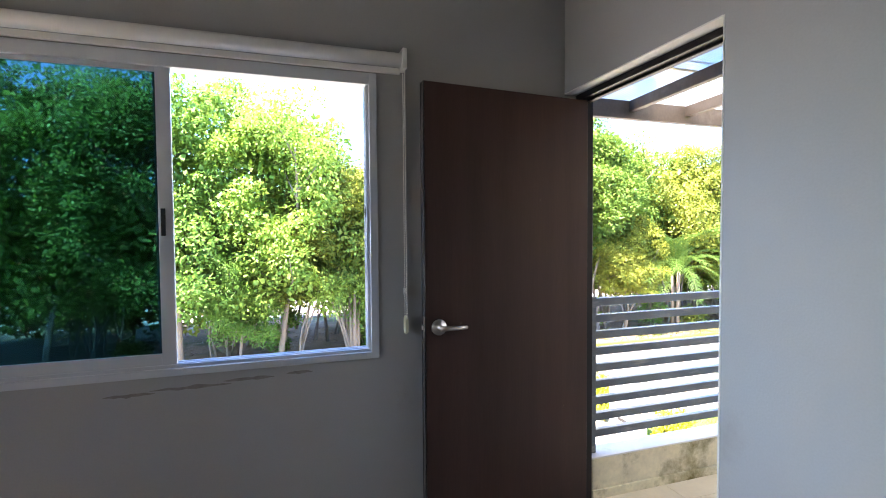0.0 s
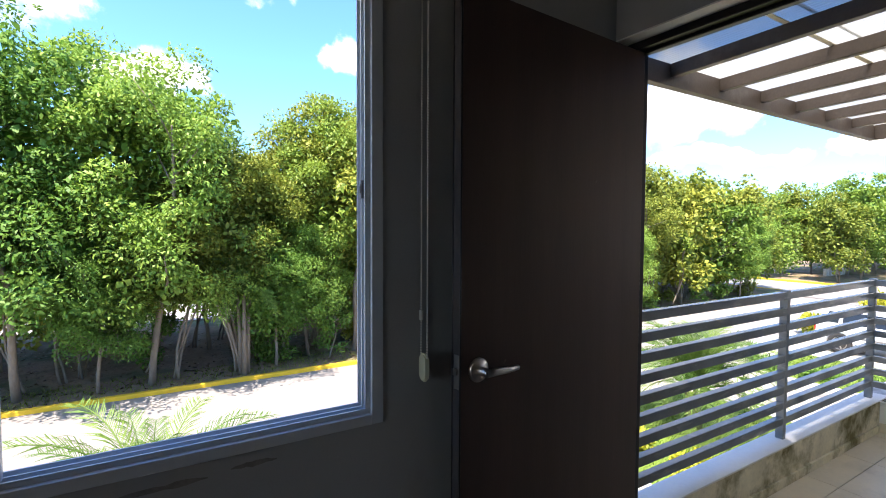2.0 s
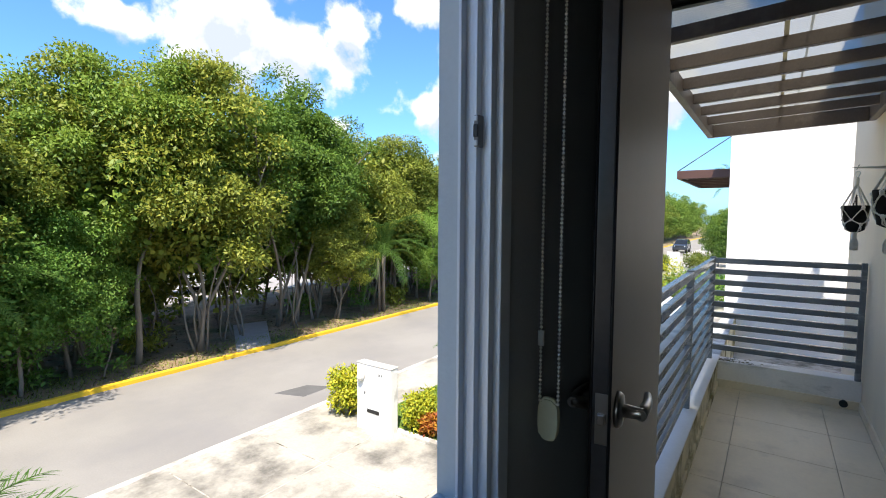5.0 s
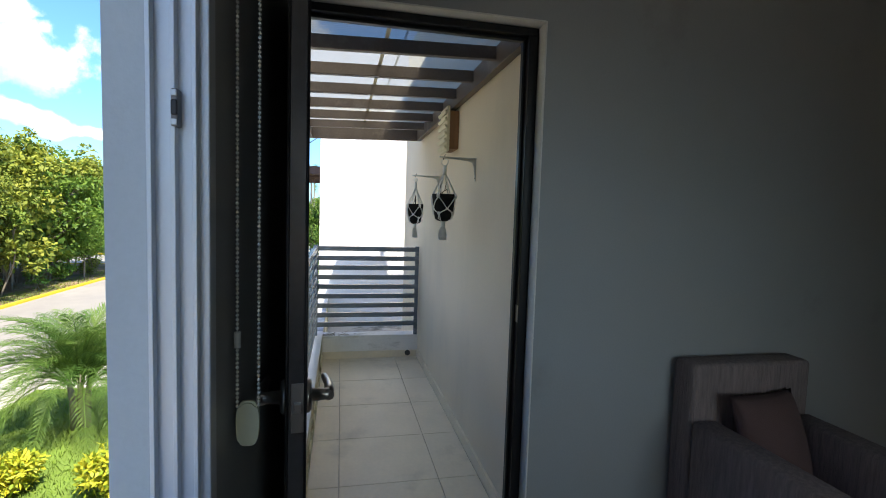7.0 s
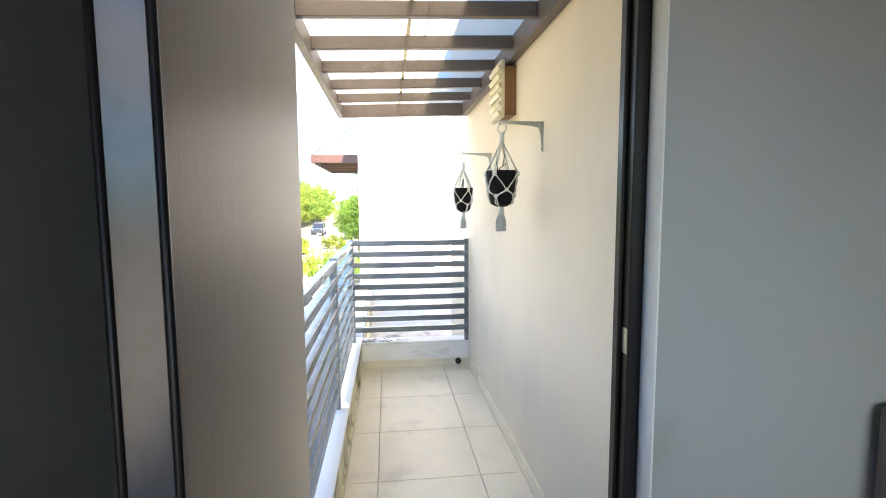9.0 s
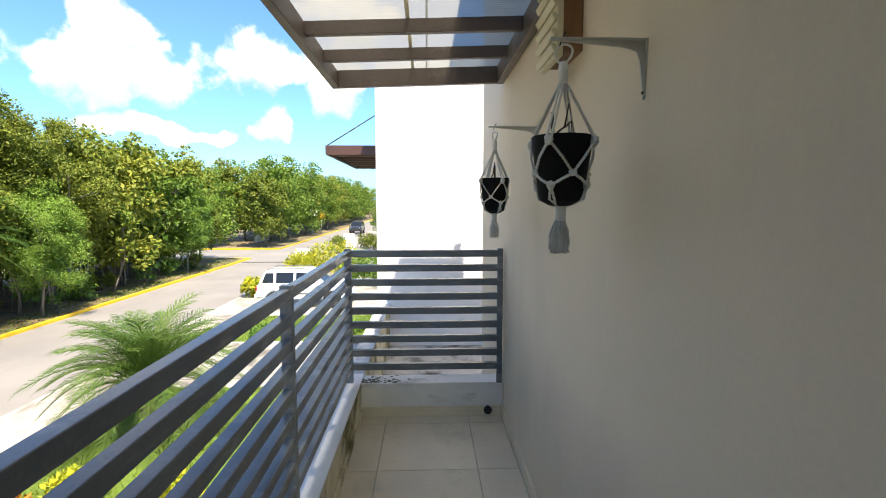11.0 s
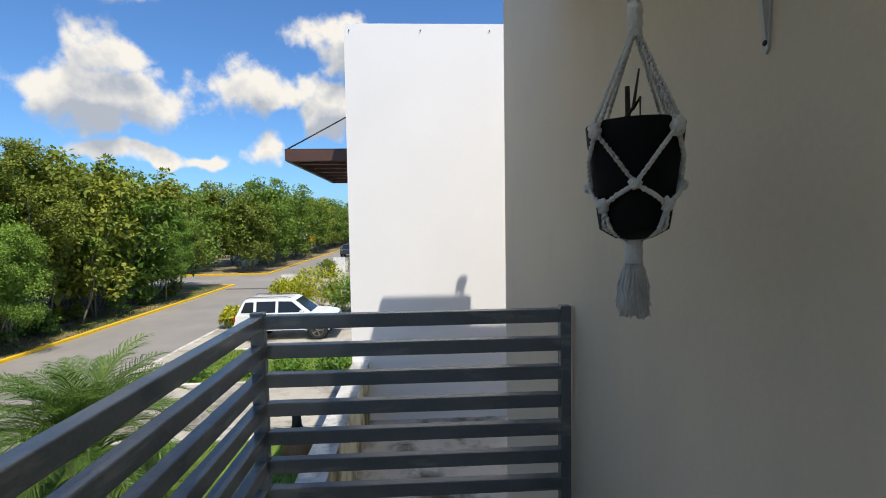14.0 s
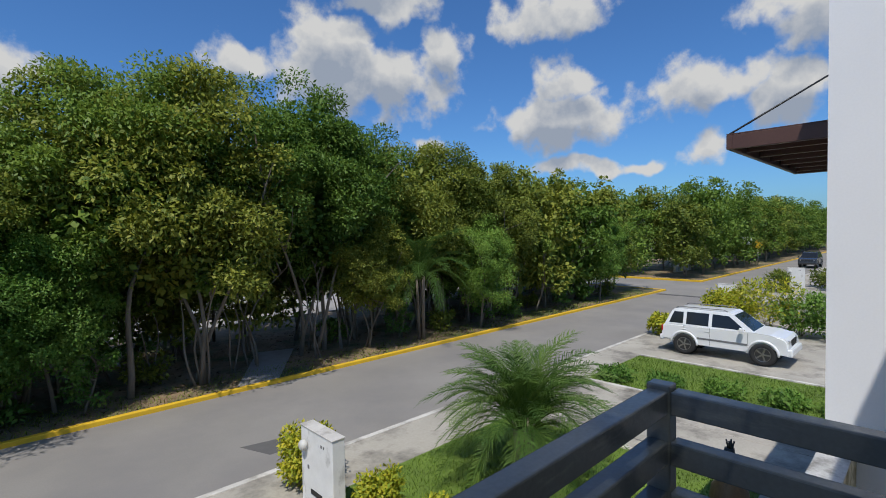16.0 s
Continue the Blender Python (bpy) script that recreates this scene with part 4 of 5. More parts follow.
def wall_bracket(x, z):
    b = thing("wall_bracket", (x, 1.657, z), "pale grey pressed-steel shelf bracket screwed to the wall", "bracket", "planter brackets")
    bm = bmesh.new()
    prism(bm, [(-0.011, 0.0), (-0.0055, -0.12), (-0.0035, -0.127), (0.0, -0.13), (0.0035, -0.127), (0.0055, -0.12), (0.011, 0.0)], "y", 0.0, 0.0035)
    box(bm, -0.011, 0.011, 0.0035, 0.215, -0.0035, 0.0, 0.001)
    prism(bm, [(0.0035, -0.0035), (0.0035, -0.12), (0.014, -0.045), (0.022, -0.026), (0.05, -0.018), (0.2, -0.005), (0.2, -0.0035)], "x", -0.003, 0.003)
    part("arm", bm, M["bracketpaint"], b)
    for zz in (-0.03, -0.115):
        bm = bmesh.new()
        lathe(bm, [(0.004, 0), (0.004, 0.0015), (0.002, 0.003)], 10, pose(0.006 if zz > -0.1 else 0, 0.0035, zz) @ Matrix.Rotation(radians(-90), 4, "X"))
        part("screw", bm, M["tank"], b)
    bm = bmesh.new()
    tube(bm, [(0, 0.192, -0.016), (0.004, 0.188, -0.006), (0.002, 0.184, 0.006), (-0.006, 0.180, 0.012)], 0.0016, 6)
    part("hook", bm, M["tank"], b)


wall_bracket(2.83, 1.717)
wall_bracket(3.875, 1.69)
planter((2.835, 1.838, 1.707), 0.93, 0.98, 53)
planter((3.875, 1.842, 1.667), 0.87, 0.98, 22)

# louvred box on a board
vent = thing("wall_vent_box", (3.36, 1.657, 1.95), "beige louvred plastic box on a brown board high on the wall", "vent box")
bm = bmesh.new()
box(bm, -0.09, 0.12, 0.0, 0.062, -0.125, 0.125, 0.003)
part("board", bm, M["wood"], vent, "brown backing board")
bm = bmesh.new()
box(bm, -0.095, 0.125, 0.062, 0.082, -0.14, 0.155, 0.004)
part("cover", bm, M["beige"], vent)
for k in range(6):
    bm = bmesh.new()
    box(bm, -0.098, 0.128, -0.008, 0.008, -0.012, 0.012, 0.004, pose(0, 0.09, -0.115 + 0.046 * k, -28))
    part("louvre", bm, M["beige"], vent)


# ---- plants ----
def leaves(rs, centres, radii, count, length, width, droop=0.25, squash=0.88, soft=0.3, heart=None):
    """Leaf blades round clump centres: four corners and two folded triangles each, with normals that follow the clump."""
    n = len(centres) * count
    c = np.repeat(np.array(centres, float), count, 0)
    r = np.repeat(np.array(radii, float), count)[:, None]
    d = rs.normal(size=(n, 3))
    d[:, 2] = np.where(rs.random(n) < 0.55, np.abs(d[:, 2]), d[:, 2])
    d /= np.linalg.norm(d, axis=1)[:, None]
    pos = c + d * r * (rs.random((n, 1)) ** 0.38) * np.array([1.0, 1.0, squash])
    axis = d * 0.7 + rs.normal(size=(n, 3)) * 0.6
    axis[:, 2] -= droop
    axis /= np.linalg.norm(axis, axis=1)[:, None]
    up = rs.normal(size=(n, 3)) * 0.5 + np.array([0, 0, 0.7]) + d * 0.6
    side = np.cross(axis, up)
    side /= np.linalg.norm(side, axis=1)[:, None] + 1e-9
    norm = np.cross(side, axis)
    ln = length * rs.uniform(0.65, 1.25, (n, 1))
    wd = width * rs.uniform(0.7, 1.2, (n, 1))
    a = pos
    b = pos + axis * ln * 0.45 + side * wd * 0.5 + norm * wd * 0.12
    t = pos + axis * ln - norm * ln * 0.08
    e = pos + axis * ln * 0.45 - side * wd * 0.5 + norm * wd * 0.12
    verts = np.stack([a, b, t, e], 1).reshape(-1, 3)
    i = np.arange(n)[:, None] * 4
    tris = np.concatenate([i + np.array([[0, 1, 2]]), i + np.array([[0, 2, 3]])], 1).reshape(-1, 3)
    bend = norm * (1 - soft) + d * soft + np.array([0, 0, 0.15])
    if heart is not None:
        o = pos - np.array(heart)
        bend += 0.3 * o / (np.linalg.norm(o, axis=1)[:, None] + 1e-9)
    bend /= np.linalg.norm(bend, axis=1)[:, None] + 1e-9
    return verts, tris, np.repeat(bend, 4, 0)


def raw_mesh(name, material, *sets):
    """One mesh of several sets of leaves."""
    v, t, n, o = [], [], [], 0
    for vs, ts, ns in sets:
        v.append(vs)
        t.append(ts + o)
        n.append(ns)
        o += len(vs)
    me = bpy.data.meshes.new(name)
    me.from_pydata(np.concatenate(v).tolist(), [], np.concatenate(t).tolist())
    me.polygons.foreach_set("use_smooth", [True] * len(me.polygons))
    me.normals_split_custom_set_from_vertices(np.concatenate(n).tolist())
    me.materials.append(material)
    return me


def tree_kind(seed, height, spread, base, leaf, clumps, per, ln, wd, stems=1, lean=0.0, inner=(75, 45, 0.25, 0.19)):
    """Meshes of one kind of tree: a trunk with limbs, and a crown of leaf clumps at the limbs' ends."""
    rs = np.random.RandomState(seed)
    bm = bmesh.new()
    tips = []
    for s in range(stems):
        a0 = rs.uniform(0, 6.28)
        off = Vector((math.cos(a0), math.sin(a0), 0)) * (0.12 * (stems > 1))
        ld = Vector((rs.uniform(-1, 1) * 0.26 + lean, rs.uniform(-1, 1) * 0.2, 0))
        pts, rad = [], []
        top = height * rs.uniform(0.66, 0.78)
        w1, w2 = rs.uniform(0.12, 0.3, 2)
        for i in range(11):
            f = i / 10
            pts.append(off + ld * top * f * (0.5 + f) + off * 3 * f + Vector((w1 * math.sin(f * 6 + seed + s), w2 * math.cos(f * 5 + s) - w2, top * f)))
            rad.append((0.09 if stems == 1 else 0.055) * (height / 9) * (1 - 0.85 * f) + 0.01)
        tube(bm, pts, rad, 7)
        for k in range(10 if stems == 1 else 7):
            f = rs.uniform(base + 0.1, 0.96)
            j = min(9, int(f * 10))
            o = pts[j].lerp(pts[j + 1], f * 10 - j)
            a = rs.uniform(0, 6.28)
            reach = spread * rs.uniform(0.45, 0.9) * (1.15 - 0.5 * f)
            rise = height * rs.uniform(0.05, 0.16)
            e = o + Vector((math.cos(a) * reach, math.sin(a) * reach, rise))
            m = o.lerp(e, 0.5) + Vector((rs.uniform(-0.15, 0.15), rs.uniform(-0.15, 0.15), -0.1 * reach + 0.15))
            tube(bm, [o, m, e], [0.045 * (1.2 - f) + 0.012, 0.028 * (1.2 - f) + 0.008, 0.008], 5)
            tips += [e, o.lerp(e, 0.6)]
        tips.append(pts[-1])
    trunk = mesh_of("trunk", bm, M["bark"])
    cen, rr = [], []
    z0 = height * base

    def shell(f, lo, hi):
        z = z0 + (height - z0) * f
        prof = math.sin(math.pi * (0.2 + 0.68 * f)) ** 0.65
        a = rs.uniform(0, 6.28)
        lob = 1 + 0.3 * math.sin(a * 3 + seed) * math.cos(z * 1.3 + seed)
        d = spread * prof * lob * rs.uniform(lo, hi) ** 0.5
        return math.cos(a) * d + lean * z * 0.6, math.sin(a) * d, z - 0.3

    for k in range(clumps):
        cen.append(shell(rs.random() ** 0.85, 0.5, 1.0))
        rr.append(rs.uniform(0.42, 0.85) * spread / 2.5)
    for t in tips:
        cen.append(tuple(t))
        rr.append(0.55 * spread / 2.2)
    n_in, per_in, ln_in, wd_in = inner
    core = [shell(0.04 + 0.78 * rs.random(), 0.02, 0.42) for _ in range(n_in)]
    crown = raw_mesh("crown", leaf, leaves(rs, cen, rr, per, ln, wd, heart=(0, 0, height * 0.5)),
                     leaves(rs, core, [0.75 * spread / 2.5] * n_in, per_in, ln_in, wd_in, squash=0.9, soft=0.3, heart=(0, 0, height * 0.5)))
    return trunk, crown


def plant_tree(kind, x, y, z, s, yaw, label, group, squash=1.0):
    t = thing("tree", (x, y, z), label, "tree", group)
    t.matrix_basis = pose(x, y, z, 0, 0, yaw) @ Matrix.Diagonal((s, s, s * squash, 1))
    for nm, me in zip(("trunk", "crown"), kind):
        new(nm, me).parent = t
    return t


SOIL = GROUND + 0.08
near_kinds = [tree_kind(11, 9.6, 2.8, 0.25, M["leaf_c"], 92, 310, 0.138, 0.072, inner=(90, 50, 0.25, 0.19)),
              tree_kind(12, 9.6, 2.4, 0.42, M["leaf_a"], 80, 310, 0.138, 0.072, stems=3),
              tree_kind(13, 9.2, 2.3, 0.44, M["leaf_b"], 78, 310, 0.138, 0.072, stems=3),
              tree_kind(14, 9.8, 2.6, 0.44, M["leaf_a"], 82, 310, 0.138, 0.072, lean=0.02),
              tree_kind(15, 8.6, 2.4, 0.34, M["leaf_b"], 78, 310, 0.138, 0.072, stems=3)]
far_kinds = [tree_kind(21, 9.5, 2.8, 0.2, M["leaf_a"], 58, 60, 0.30, 0.18, inner=(36, 24, 0.48, 0.36)),
             tree_kind(22, 9.0, 2.6, 0.16, M["leaf_b"], 56, 60, 0.30, 0.18, stems=2, inner=(36, 24, 0.48, 0.36)),
             tree_kind(23, 9.4, 3.0, 0.14, M["leaf_a"], 60, 60, 0.31, 0.18, inner=(36, 24, 0.48, 0.36))]
small_kind = tree_kind(31, 3.6, 0.95, 0.2, M["leaf_c"], 26, 60, 0.15, 0.075, inner=(8, 20, 0.2, 0.12))

rt = random.Random(4)
# first row: kind, x, y, scale, yaw
FRONT = [(0, -2.5, 17.5, 1.05, 40), (0, 0.3, 17.9, 0.97, 95), (2, 5.9, 18.9, 0.97, 200), (0, -6.6, 18.2, 1.02, 150), (1, -9.8, 17.8, 0.95, 10), (2, -12.8, 18.4, 1.0, 80), (2, 1.1, 17.3, 0.62, 200),
         (2, 2.4, 17.9, 0.76, 20), (1, 4.4, 18.6, 0.74, 120), (3, 6.6, 17.8, 0.93, 300), (4, 8.3, 17.7, 1.1, 70), (1, 12.3, 18.5, 1.04, 15),
         (3, 13.4, 18.8, 0.98, 250), (1, 15.2, 19.4, 1.04, 160), (4, 18.0, 18.9, 1.12, 100), (2, 20.2, 18.8, 1.03, 220), (4, 22.8, 18.4, 1.03, 0),
         (1, 25.2, 18.6, 0.98, 50), (4, 27.8, 18.3, 1.0, 190), (2, 30.4, 18.6, 0.94, 280), (4, 33.2, 18.4, 0.98, 130), (1, 36.0, 18.6, 0.88, 70), (2, 38.6, 19.2, 0.86, 10),
         (4, 14.6, 17.7, 0.7, 80)]
for k, x, y, s, yaw in FRONT:
    s *= 0.9 if x > 13 else 1.0
    y += (0.25 if x > 4 else -0.5) if y > 17.6 else 0.0
    lab = "tall leafy street tree with a pale forked trunk" if k == 0 else "slender pale-trunked tree with a dense green crown"
    plant_tree(near_kinds[k] if x < 24 else far_kinds[k % 3], x, y, SOIL, s, yaw, lab, "street trees")
for x, y, s, yaw in ((20.8, 17.3, 0.55, 30), (32.6, 17.6, 0.58, 140), (-0.9, 17.2, 0.5, 70), (3.7, 17.3, 0.5, 210), (5.1, 18.0, 0.55, 300)):
    plant_tree(near_kinds[0], x, y, SOIL, s, yaw, "bright green young tree at the front of the grove", "street trees")
# slender stems filling the grove
thin_kinds = [tree_kind(41 + k, 6.4, 0.8, 0.6, M["leaf_a"], 9, 44, 0.2, 0.11, stems=2 + k % 2, inner=(4, 10, 0.2, 0.12)) for k in range(3)]
rg = random.Random(17)
for k in range(54):
    plant_tree(thin_kinds[k % 3], -7.0 + 0.8 * k + rg.uniform(-0.4, 0.4), rg.uniform(17.4, 22.5), SOIL, rg.uniform(0.6, 0.95), rg.uniform(0, 360),
               "slender bare-stemmed young tree in the grove", "slender trees")
for row_y, step in ((21.2, 2.9), (24.0, 3.3)):
    x = -15.0
    while x < 39.5:
        plant_tree(far_kinds[rt.randrange(3)], x + rt.uniform(-0.6, 0.6), row_y + rt.uniform(-0.6, 0.6), SOIL, rt.uniform(0.82, 1.0) * (0.78 if x < 9 else 0.87), rt.uniform(0, 360),
                   "green tree standing behind the first row", "trees of the grove")
        x += step
x = 50.5
while x < 150:
    for row_y in (20.0, 25.0):
        plant_tree(far_kinds[rt.randrange(3)], x + rt.uniform(-1, 1), row_y + rt.uniform(-1.6, 1), SOIL, rt.uniform(0.82, 1.04), rt.uniform(0, 360),
                   "distant green tree along the street", "distant trees")
    x += 4.2
for x, y, s in ((42.5, 4.3, 0.6), (53, 6.4, 0.5), (58, 4.6, 0.62), (63, 7.6, 0.55), (69, 5.4, 0.66), (78, 8.0, 0.6), (88, 6.2, 0.75), (99, 8.8, 0.7), (110, 5.0, 0.85)):
    plant_tree(far_kinds[int(x) % 3], x, y, GROUND, s, x * 40, "distant green garden tree beyond the houses", "garden trees")
for x, y, s, yaw in ((21.6, 18.0, 1.0, 0), (5.6, 17.4, 0.7, 40), (16.6, 18.3, 0.6, 90), (0.2, 18.6, 0.8, 10), (3.4, 18.2, 0.6, 200), (28.4, 17.6, 0.6, 70)):
    plant_tree(small_kind, x, y, SOIL, s, yaw, "young thin tree with bright leaves at the grove edge", "saplings")


def frond_mesh(seed, length, droop, ln, name="frond"):
    """One palm frond: an arching rib with two rows of narrow leaflets."""
    rs = random.Random(seed)
    bm = bmesh.new()
    n = 52
    pts = []
    for i in range(n + 1):
        f = i / n
        pts.append(Vector((length * f * (1 - 0.12 * f), 0, length * (0.75 * f - (0.75 + droop) * f * f * 0.9))))
    tube(bm, pts[::3] + [pts[-1]], [0.014 * (1 - 0.75 * k / 21) for k in range(len(pts[::3]) + 1)], 5)
    for i in range(5, n + 1):
        f = i / n
        d = (pts[i] - pts[i - 1]).normalized()
        for sgn in (1, -1):
            L = ln * math.sin(math.pi * (0.12 + 0.8 * f)) ** 0.6 * rs.uniform(0.85, 1.1)
            out = (d * rs.uniform(0.75, 1.05) + Vector((0, sgn, 0)) * rs.uniform(0.6, 0.85) + Vector((0, 0, rs.uniform(0.1, 0.4)))).normalized()
            mid = pts[i] + out * L * 0.55
            tip = pts[i] + out * L + Vector((0, 0, -rs.uniform(0.15, 0.4) * L))
            w = d * 0.0085
            a, b = bm.verts.new(pts[i] - w * 0.6), bm.verts.new(pts[i] + w * 0.6)
            c, e = bm.verts.new(mid + w), bm.verts.new(mid - w)
            t = bm.verts.new(tip)
            bm.faces.new((a, b, c, e))
            bm.faces.new((e, c, t))
    return mesh_of(name, bm, M["leaf_palm"])


FRONDS = [frond_mesh(1, 1.75, 0.05, 0.4), frond_mesh(2, 1.7, 0.3, 0.4), frond_mesh(3, 1.55, 0.6, 0.36)]


def palm(x, y, z, crown_z, s, count, label, seed):
    p = thing("palm", (x, y, z), label, "palm", "garden palms")
    rs = random.Random(seed)
    bm = bmesh.new()
    for k in range(3):
        a = k * 2.1 + 0.4
        q = (0.11 * math.cos(a), 0.11 * math.sin(a))
        tube(bm, [(q[0], q[1], 0), (q[0] * 1.3, q[1] * 1.3, crown_z * 0.6), (q[0] * 1.8, q[1] * 1.8, crown_z)], [0.075, 0.06, 0.045], 9)
    part("trunk", bm, M["bark"], p)
    for k in range(count):
        f = k / count
        ob = new("frond", FRONDS[0 if f < 0.4 else 1 if f < 0.75 else 2])
        ob.parent = p
        a = k * 137.5 + rs.uniform(-14, 14)
        tilt = -76 + 52 * f + rs.uniform(-10, 10)
        ob.matrix_basis = pose(0.18 * math.cos(radians(a)), 0.18 * math.sin(radians(a)), crown_z - 0.15 * f, 0, 0, a) @ pose(0, 0, 0, 0, tilt + 20, 0) @ Matrix.Scale(s * rs.uniform(0.85, 1.1), 4)
    return p


palm(10.87, 7.5, GROUND + 0.06, 1.05, 1.05, 84, "bushy feathery green palm on the lawn", 1)
palm(0.3, 7.7, GROUND + 0.02, 1.1, 1.05, 30, "bushy feathery green palm below the window", 2)
palm(2.75, 16.95, SOIL, 2.5, 1.15, 30, "dark green palm among the street trees", 3)
palm(17.2, 17.5, SOIL, 2.7, 1.5, 34, "drooping green palm at the grove edge", 4)
palm(46.0, 5.0, GROUND, 7.2, 1.25, 26, "tall green palm beyond the neighbouring house", 6)
palm(63.0, 23.0, SOIL, 1.0, 1.6, 22, "low green palm on the far corner", 5)


def shrub(name, x, y, z, r, h, leaf, label, n=34, per=46, ln=0.11, wd=0.05, seed=0, group="shrubs"):
    rs = np.random.RandomState(seed + 50)
    s = thing(name, (x, y, z), label, "shrub", group)
    bm = bmesh.new()
    for k in range(7):
        a = k * 0.9
        tube(bm, [(0.04 * math.cos(a), 0.04 * math.sin(a), 0), (0.5 * r * math.cos(a), 0.5 * r * math.sin(a), h * 0.75)], [0.012, 0.005], 5)
    part("stems", bm, M["bark"], s)
    cen = []
    for _ in range(n):
        a, f = rs.uniform(0, 6.28), rs.random()
        d = r * math.sqrt(rs.uniform(0.15, 1)) * (0.75 + 0.25 * math.sin(3.14 * f))
        cen.append((d * math.cos(a), d * math.sin(a), h * (0.15 + 0.8 * f)))
    me = raw_mesh("foliage", leaf, leaves(rs, cen, [0.2 * r / 0.5 + 0.04] * n, per, ln, wd, 0.0, 0.75, 0.5))
    new("foliage", me).parent = s
    return s


F0 = GROUND + 0.02
ru = random.Random(9)
for k in range(26):
    if 11 < k < 16 or k % 3 == 1:
        continue
    shrub("undergrowth", -13 + 2.05 * k + ru.uniform(-0.5, 0.5), 25.6 + ru.uniform(-0.7, 0.7), SOIL, ru.uniform(0.8, 1.3), ru.uniform(1.2, 2.6), M["leaf_a"],
          "dark green undergrowth bush in the grove", n=24, per=40, ln=0.26, wd=0.14, seed=k + 100, group="undergrowth")
for k, (x, y) in enumerate(((-4.4, 19.2), (3.9, 17.9), (7.3, 19.0), (14.3, 19.9), (19.0, 18.2), (24.0, 18.0), (26.6, 19.0), (31.8, 18.2), (35.0, 18.3))):
    shrub("undergrowth", x, y, SOIL, 0.55, 0.9, M["leaf_c"] if k % 2 else M["leaf_b"], "low leafy bush under the trees", n=18, per=36, ln=0.18, wd=0.08, seed=k + 140, group="undergrowth")
shrub("shrub", 8.0, 10.25, F0, 0.42, 0.98, M["leaf_yellow"], "yellow-green leafy shrub beside the white meter pillar", n=80, per=60, ln=0.085, wd=0.045, seed=1)
shrub("shrub", 8.15, 8.25, F0 + 0.04, 0.32, 0.78, M["leaf_yellow"], "yellow-green leafy shrub beside the white meter pillar", n=60, per=50, ln=0.075, wd=0.04, seed=2)
shrub("croton", 8.05, 7.85, F0 + 0.04, 0.22, 0.42, M["leaf_red"], "orange-red leafed croton at the lawn edge", n=18, seed=3)
shrub("flowering_shrub", 8.5, 7.3, F0 + 0.04, 0.28, 0.55, M["leaf_yellow"], "bright yellow flowering shrub at the lawn edge", seed=4)
shrub("flowering_shrub", 8.3, 5.9, F0 + 0.04, 0.36, 0.6, M["leaf_yellow"], "bright yellow flowering shrub at the lawn edge", seed=5)
for k, (x, y) in enumerate(((17.5, 9.0), (17.7, 7.6), (18.0, 6.2), (18.2, 4.9), (18.4, 3.7))):
    shrub("low_hedge", x, y, F0 + 0.04, 0.45, 0.3, M["leaf_c"], "low bright green hedge plant on the lawn", n=26, per=40, seed=k + 8, group="lawn hedge")
for k, (x, y, r, h) in enumerate(((28.2, 8.7, 0.9, 1.8), (28.6, 7.4, 1.1, 2.2), (28.4, 6.2, 0.9, 1.8), (28.0, 5.0, 0.9, 1.8), (29.4, 9.5, 0.7, 1.4), (28.6, 3.9, 0.9, 1.8))):
    shrub("garden_bush", x, y, F0, r, h, M["leaf_yellow"] if k in (0, 1, 4) else M["leaf_c"], "yellow-green garden bush beside the drive" if k in (0, 1, 4) else "tall leafy green garden bush",
          n=40, per=44, ln=0.17, wd=0.08, seed=k + 20, group="garden bushes")
for k, (x, y) in enumerate(((44.5, 10.2), (47.5, 7.2), (49.5, 8.2), (24.9, 10.6))):
    shrub("garden_bush", x, y, F0, 0.8 if k < 3 else 0.4, 1.4 if k < 3 else 0.8, M["leaf_b"] if k < 3 else M["leaf_yellow"], "leafy garden bush by the street", n=26, per=36, ln=0.2, wd=0.1, seed=k + 40, group="garden bushes")


def pillar(x0, x1, y0, y1, h, label):
    p = thing("meter_pillar", ((x0 + x1) / 2, (y0 + y1) / 2, F0 - 0.02), label, "meter pillar", "meter pillars")
    w, d = (x1 - x0) / 2, (y1 - y0) / 2
    bm = bmesh.new()
    box(bm, -w, w, -d, d, 0.0, h, 0.012)
    part("body", bm, M["pillar"], p)
    bm = bmesh.new()
    box(bm, -w - 0.01, w + 0.01, -d - 0.01, d + 0.01, h - 0.004, h + 0.02, 0.006)
    part("top", bm, M["edge"], p, "weathered top")
    bm = bmesh.new()
    lathe(bm, [(0.085, 0), (0.085, 0.07), (0.06, 0.1), (0.03, 0.11)], 20, pose(-w, d - 0.15, h - 0.28) @ Matrix.Rotation(radians(-90), 4, "Y"))
    part("meter", bm, M["bracketpaint"], p, "round grey electricity meter")
    for yy, zz, a, b in ((-d + 0.32, h - 0.17, 0.04, 0.045), (-d + 0.25, h - 0.17, 0.03, 0.045), (d - 0.23, h - 0.62, 0.05, 0.06)):
        bm = bmesh.new()
        box(bm, -w - 0.006, -w, yy - a / 2, yy + a / 2, zz - b / 2, zz + b / 2, 0.001)
        part("plate", bm, M["plastic"], p)
    bm = bmesh.new()
    box(bm, -w - 0.012, -w, -0.16, 0.18, 0.42, 0.5, 0.004)
    part("slot", bm, M["tank"], p, "dark letter slot")
    return p


pillar(7.5, 7.72, 8.55, 9.52, 1.45, "white plastered meter and letter pillar on the forecourt")
pillar(45.8, 46.0, 8.8, 9.8, 1.7, "white plastered meter pillar farther down the street")
pillar(33.4, 33.62, 9.9, 10.8, 1.5, "white plastered meter pillar beside a drive")
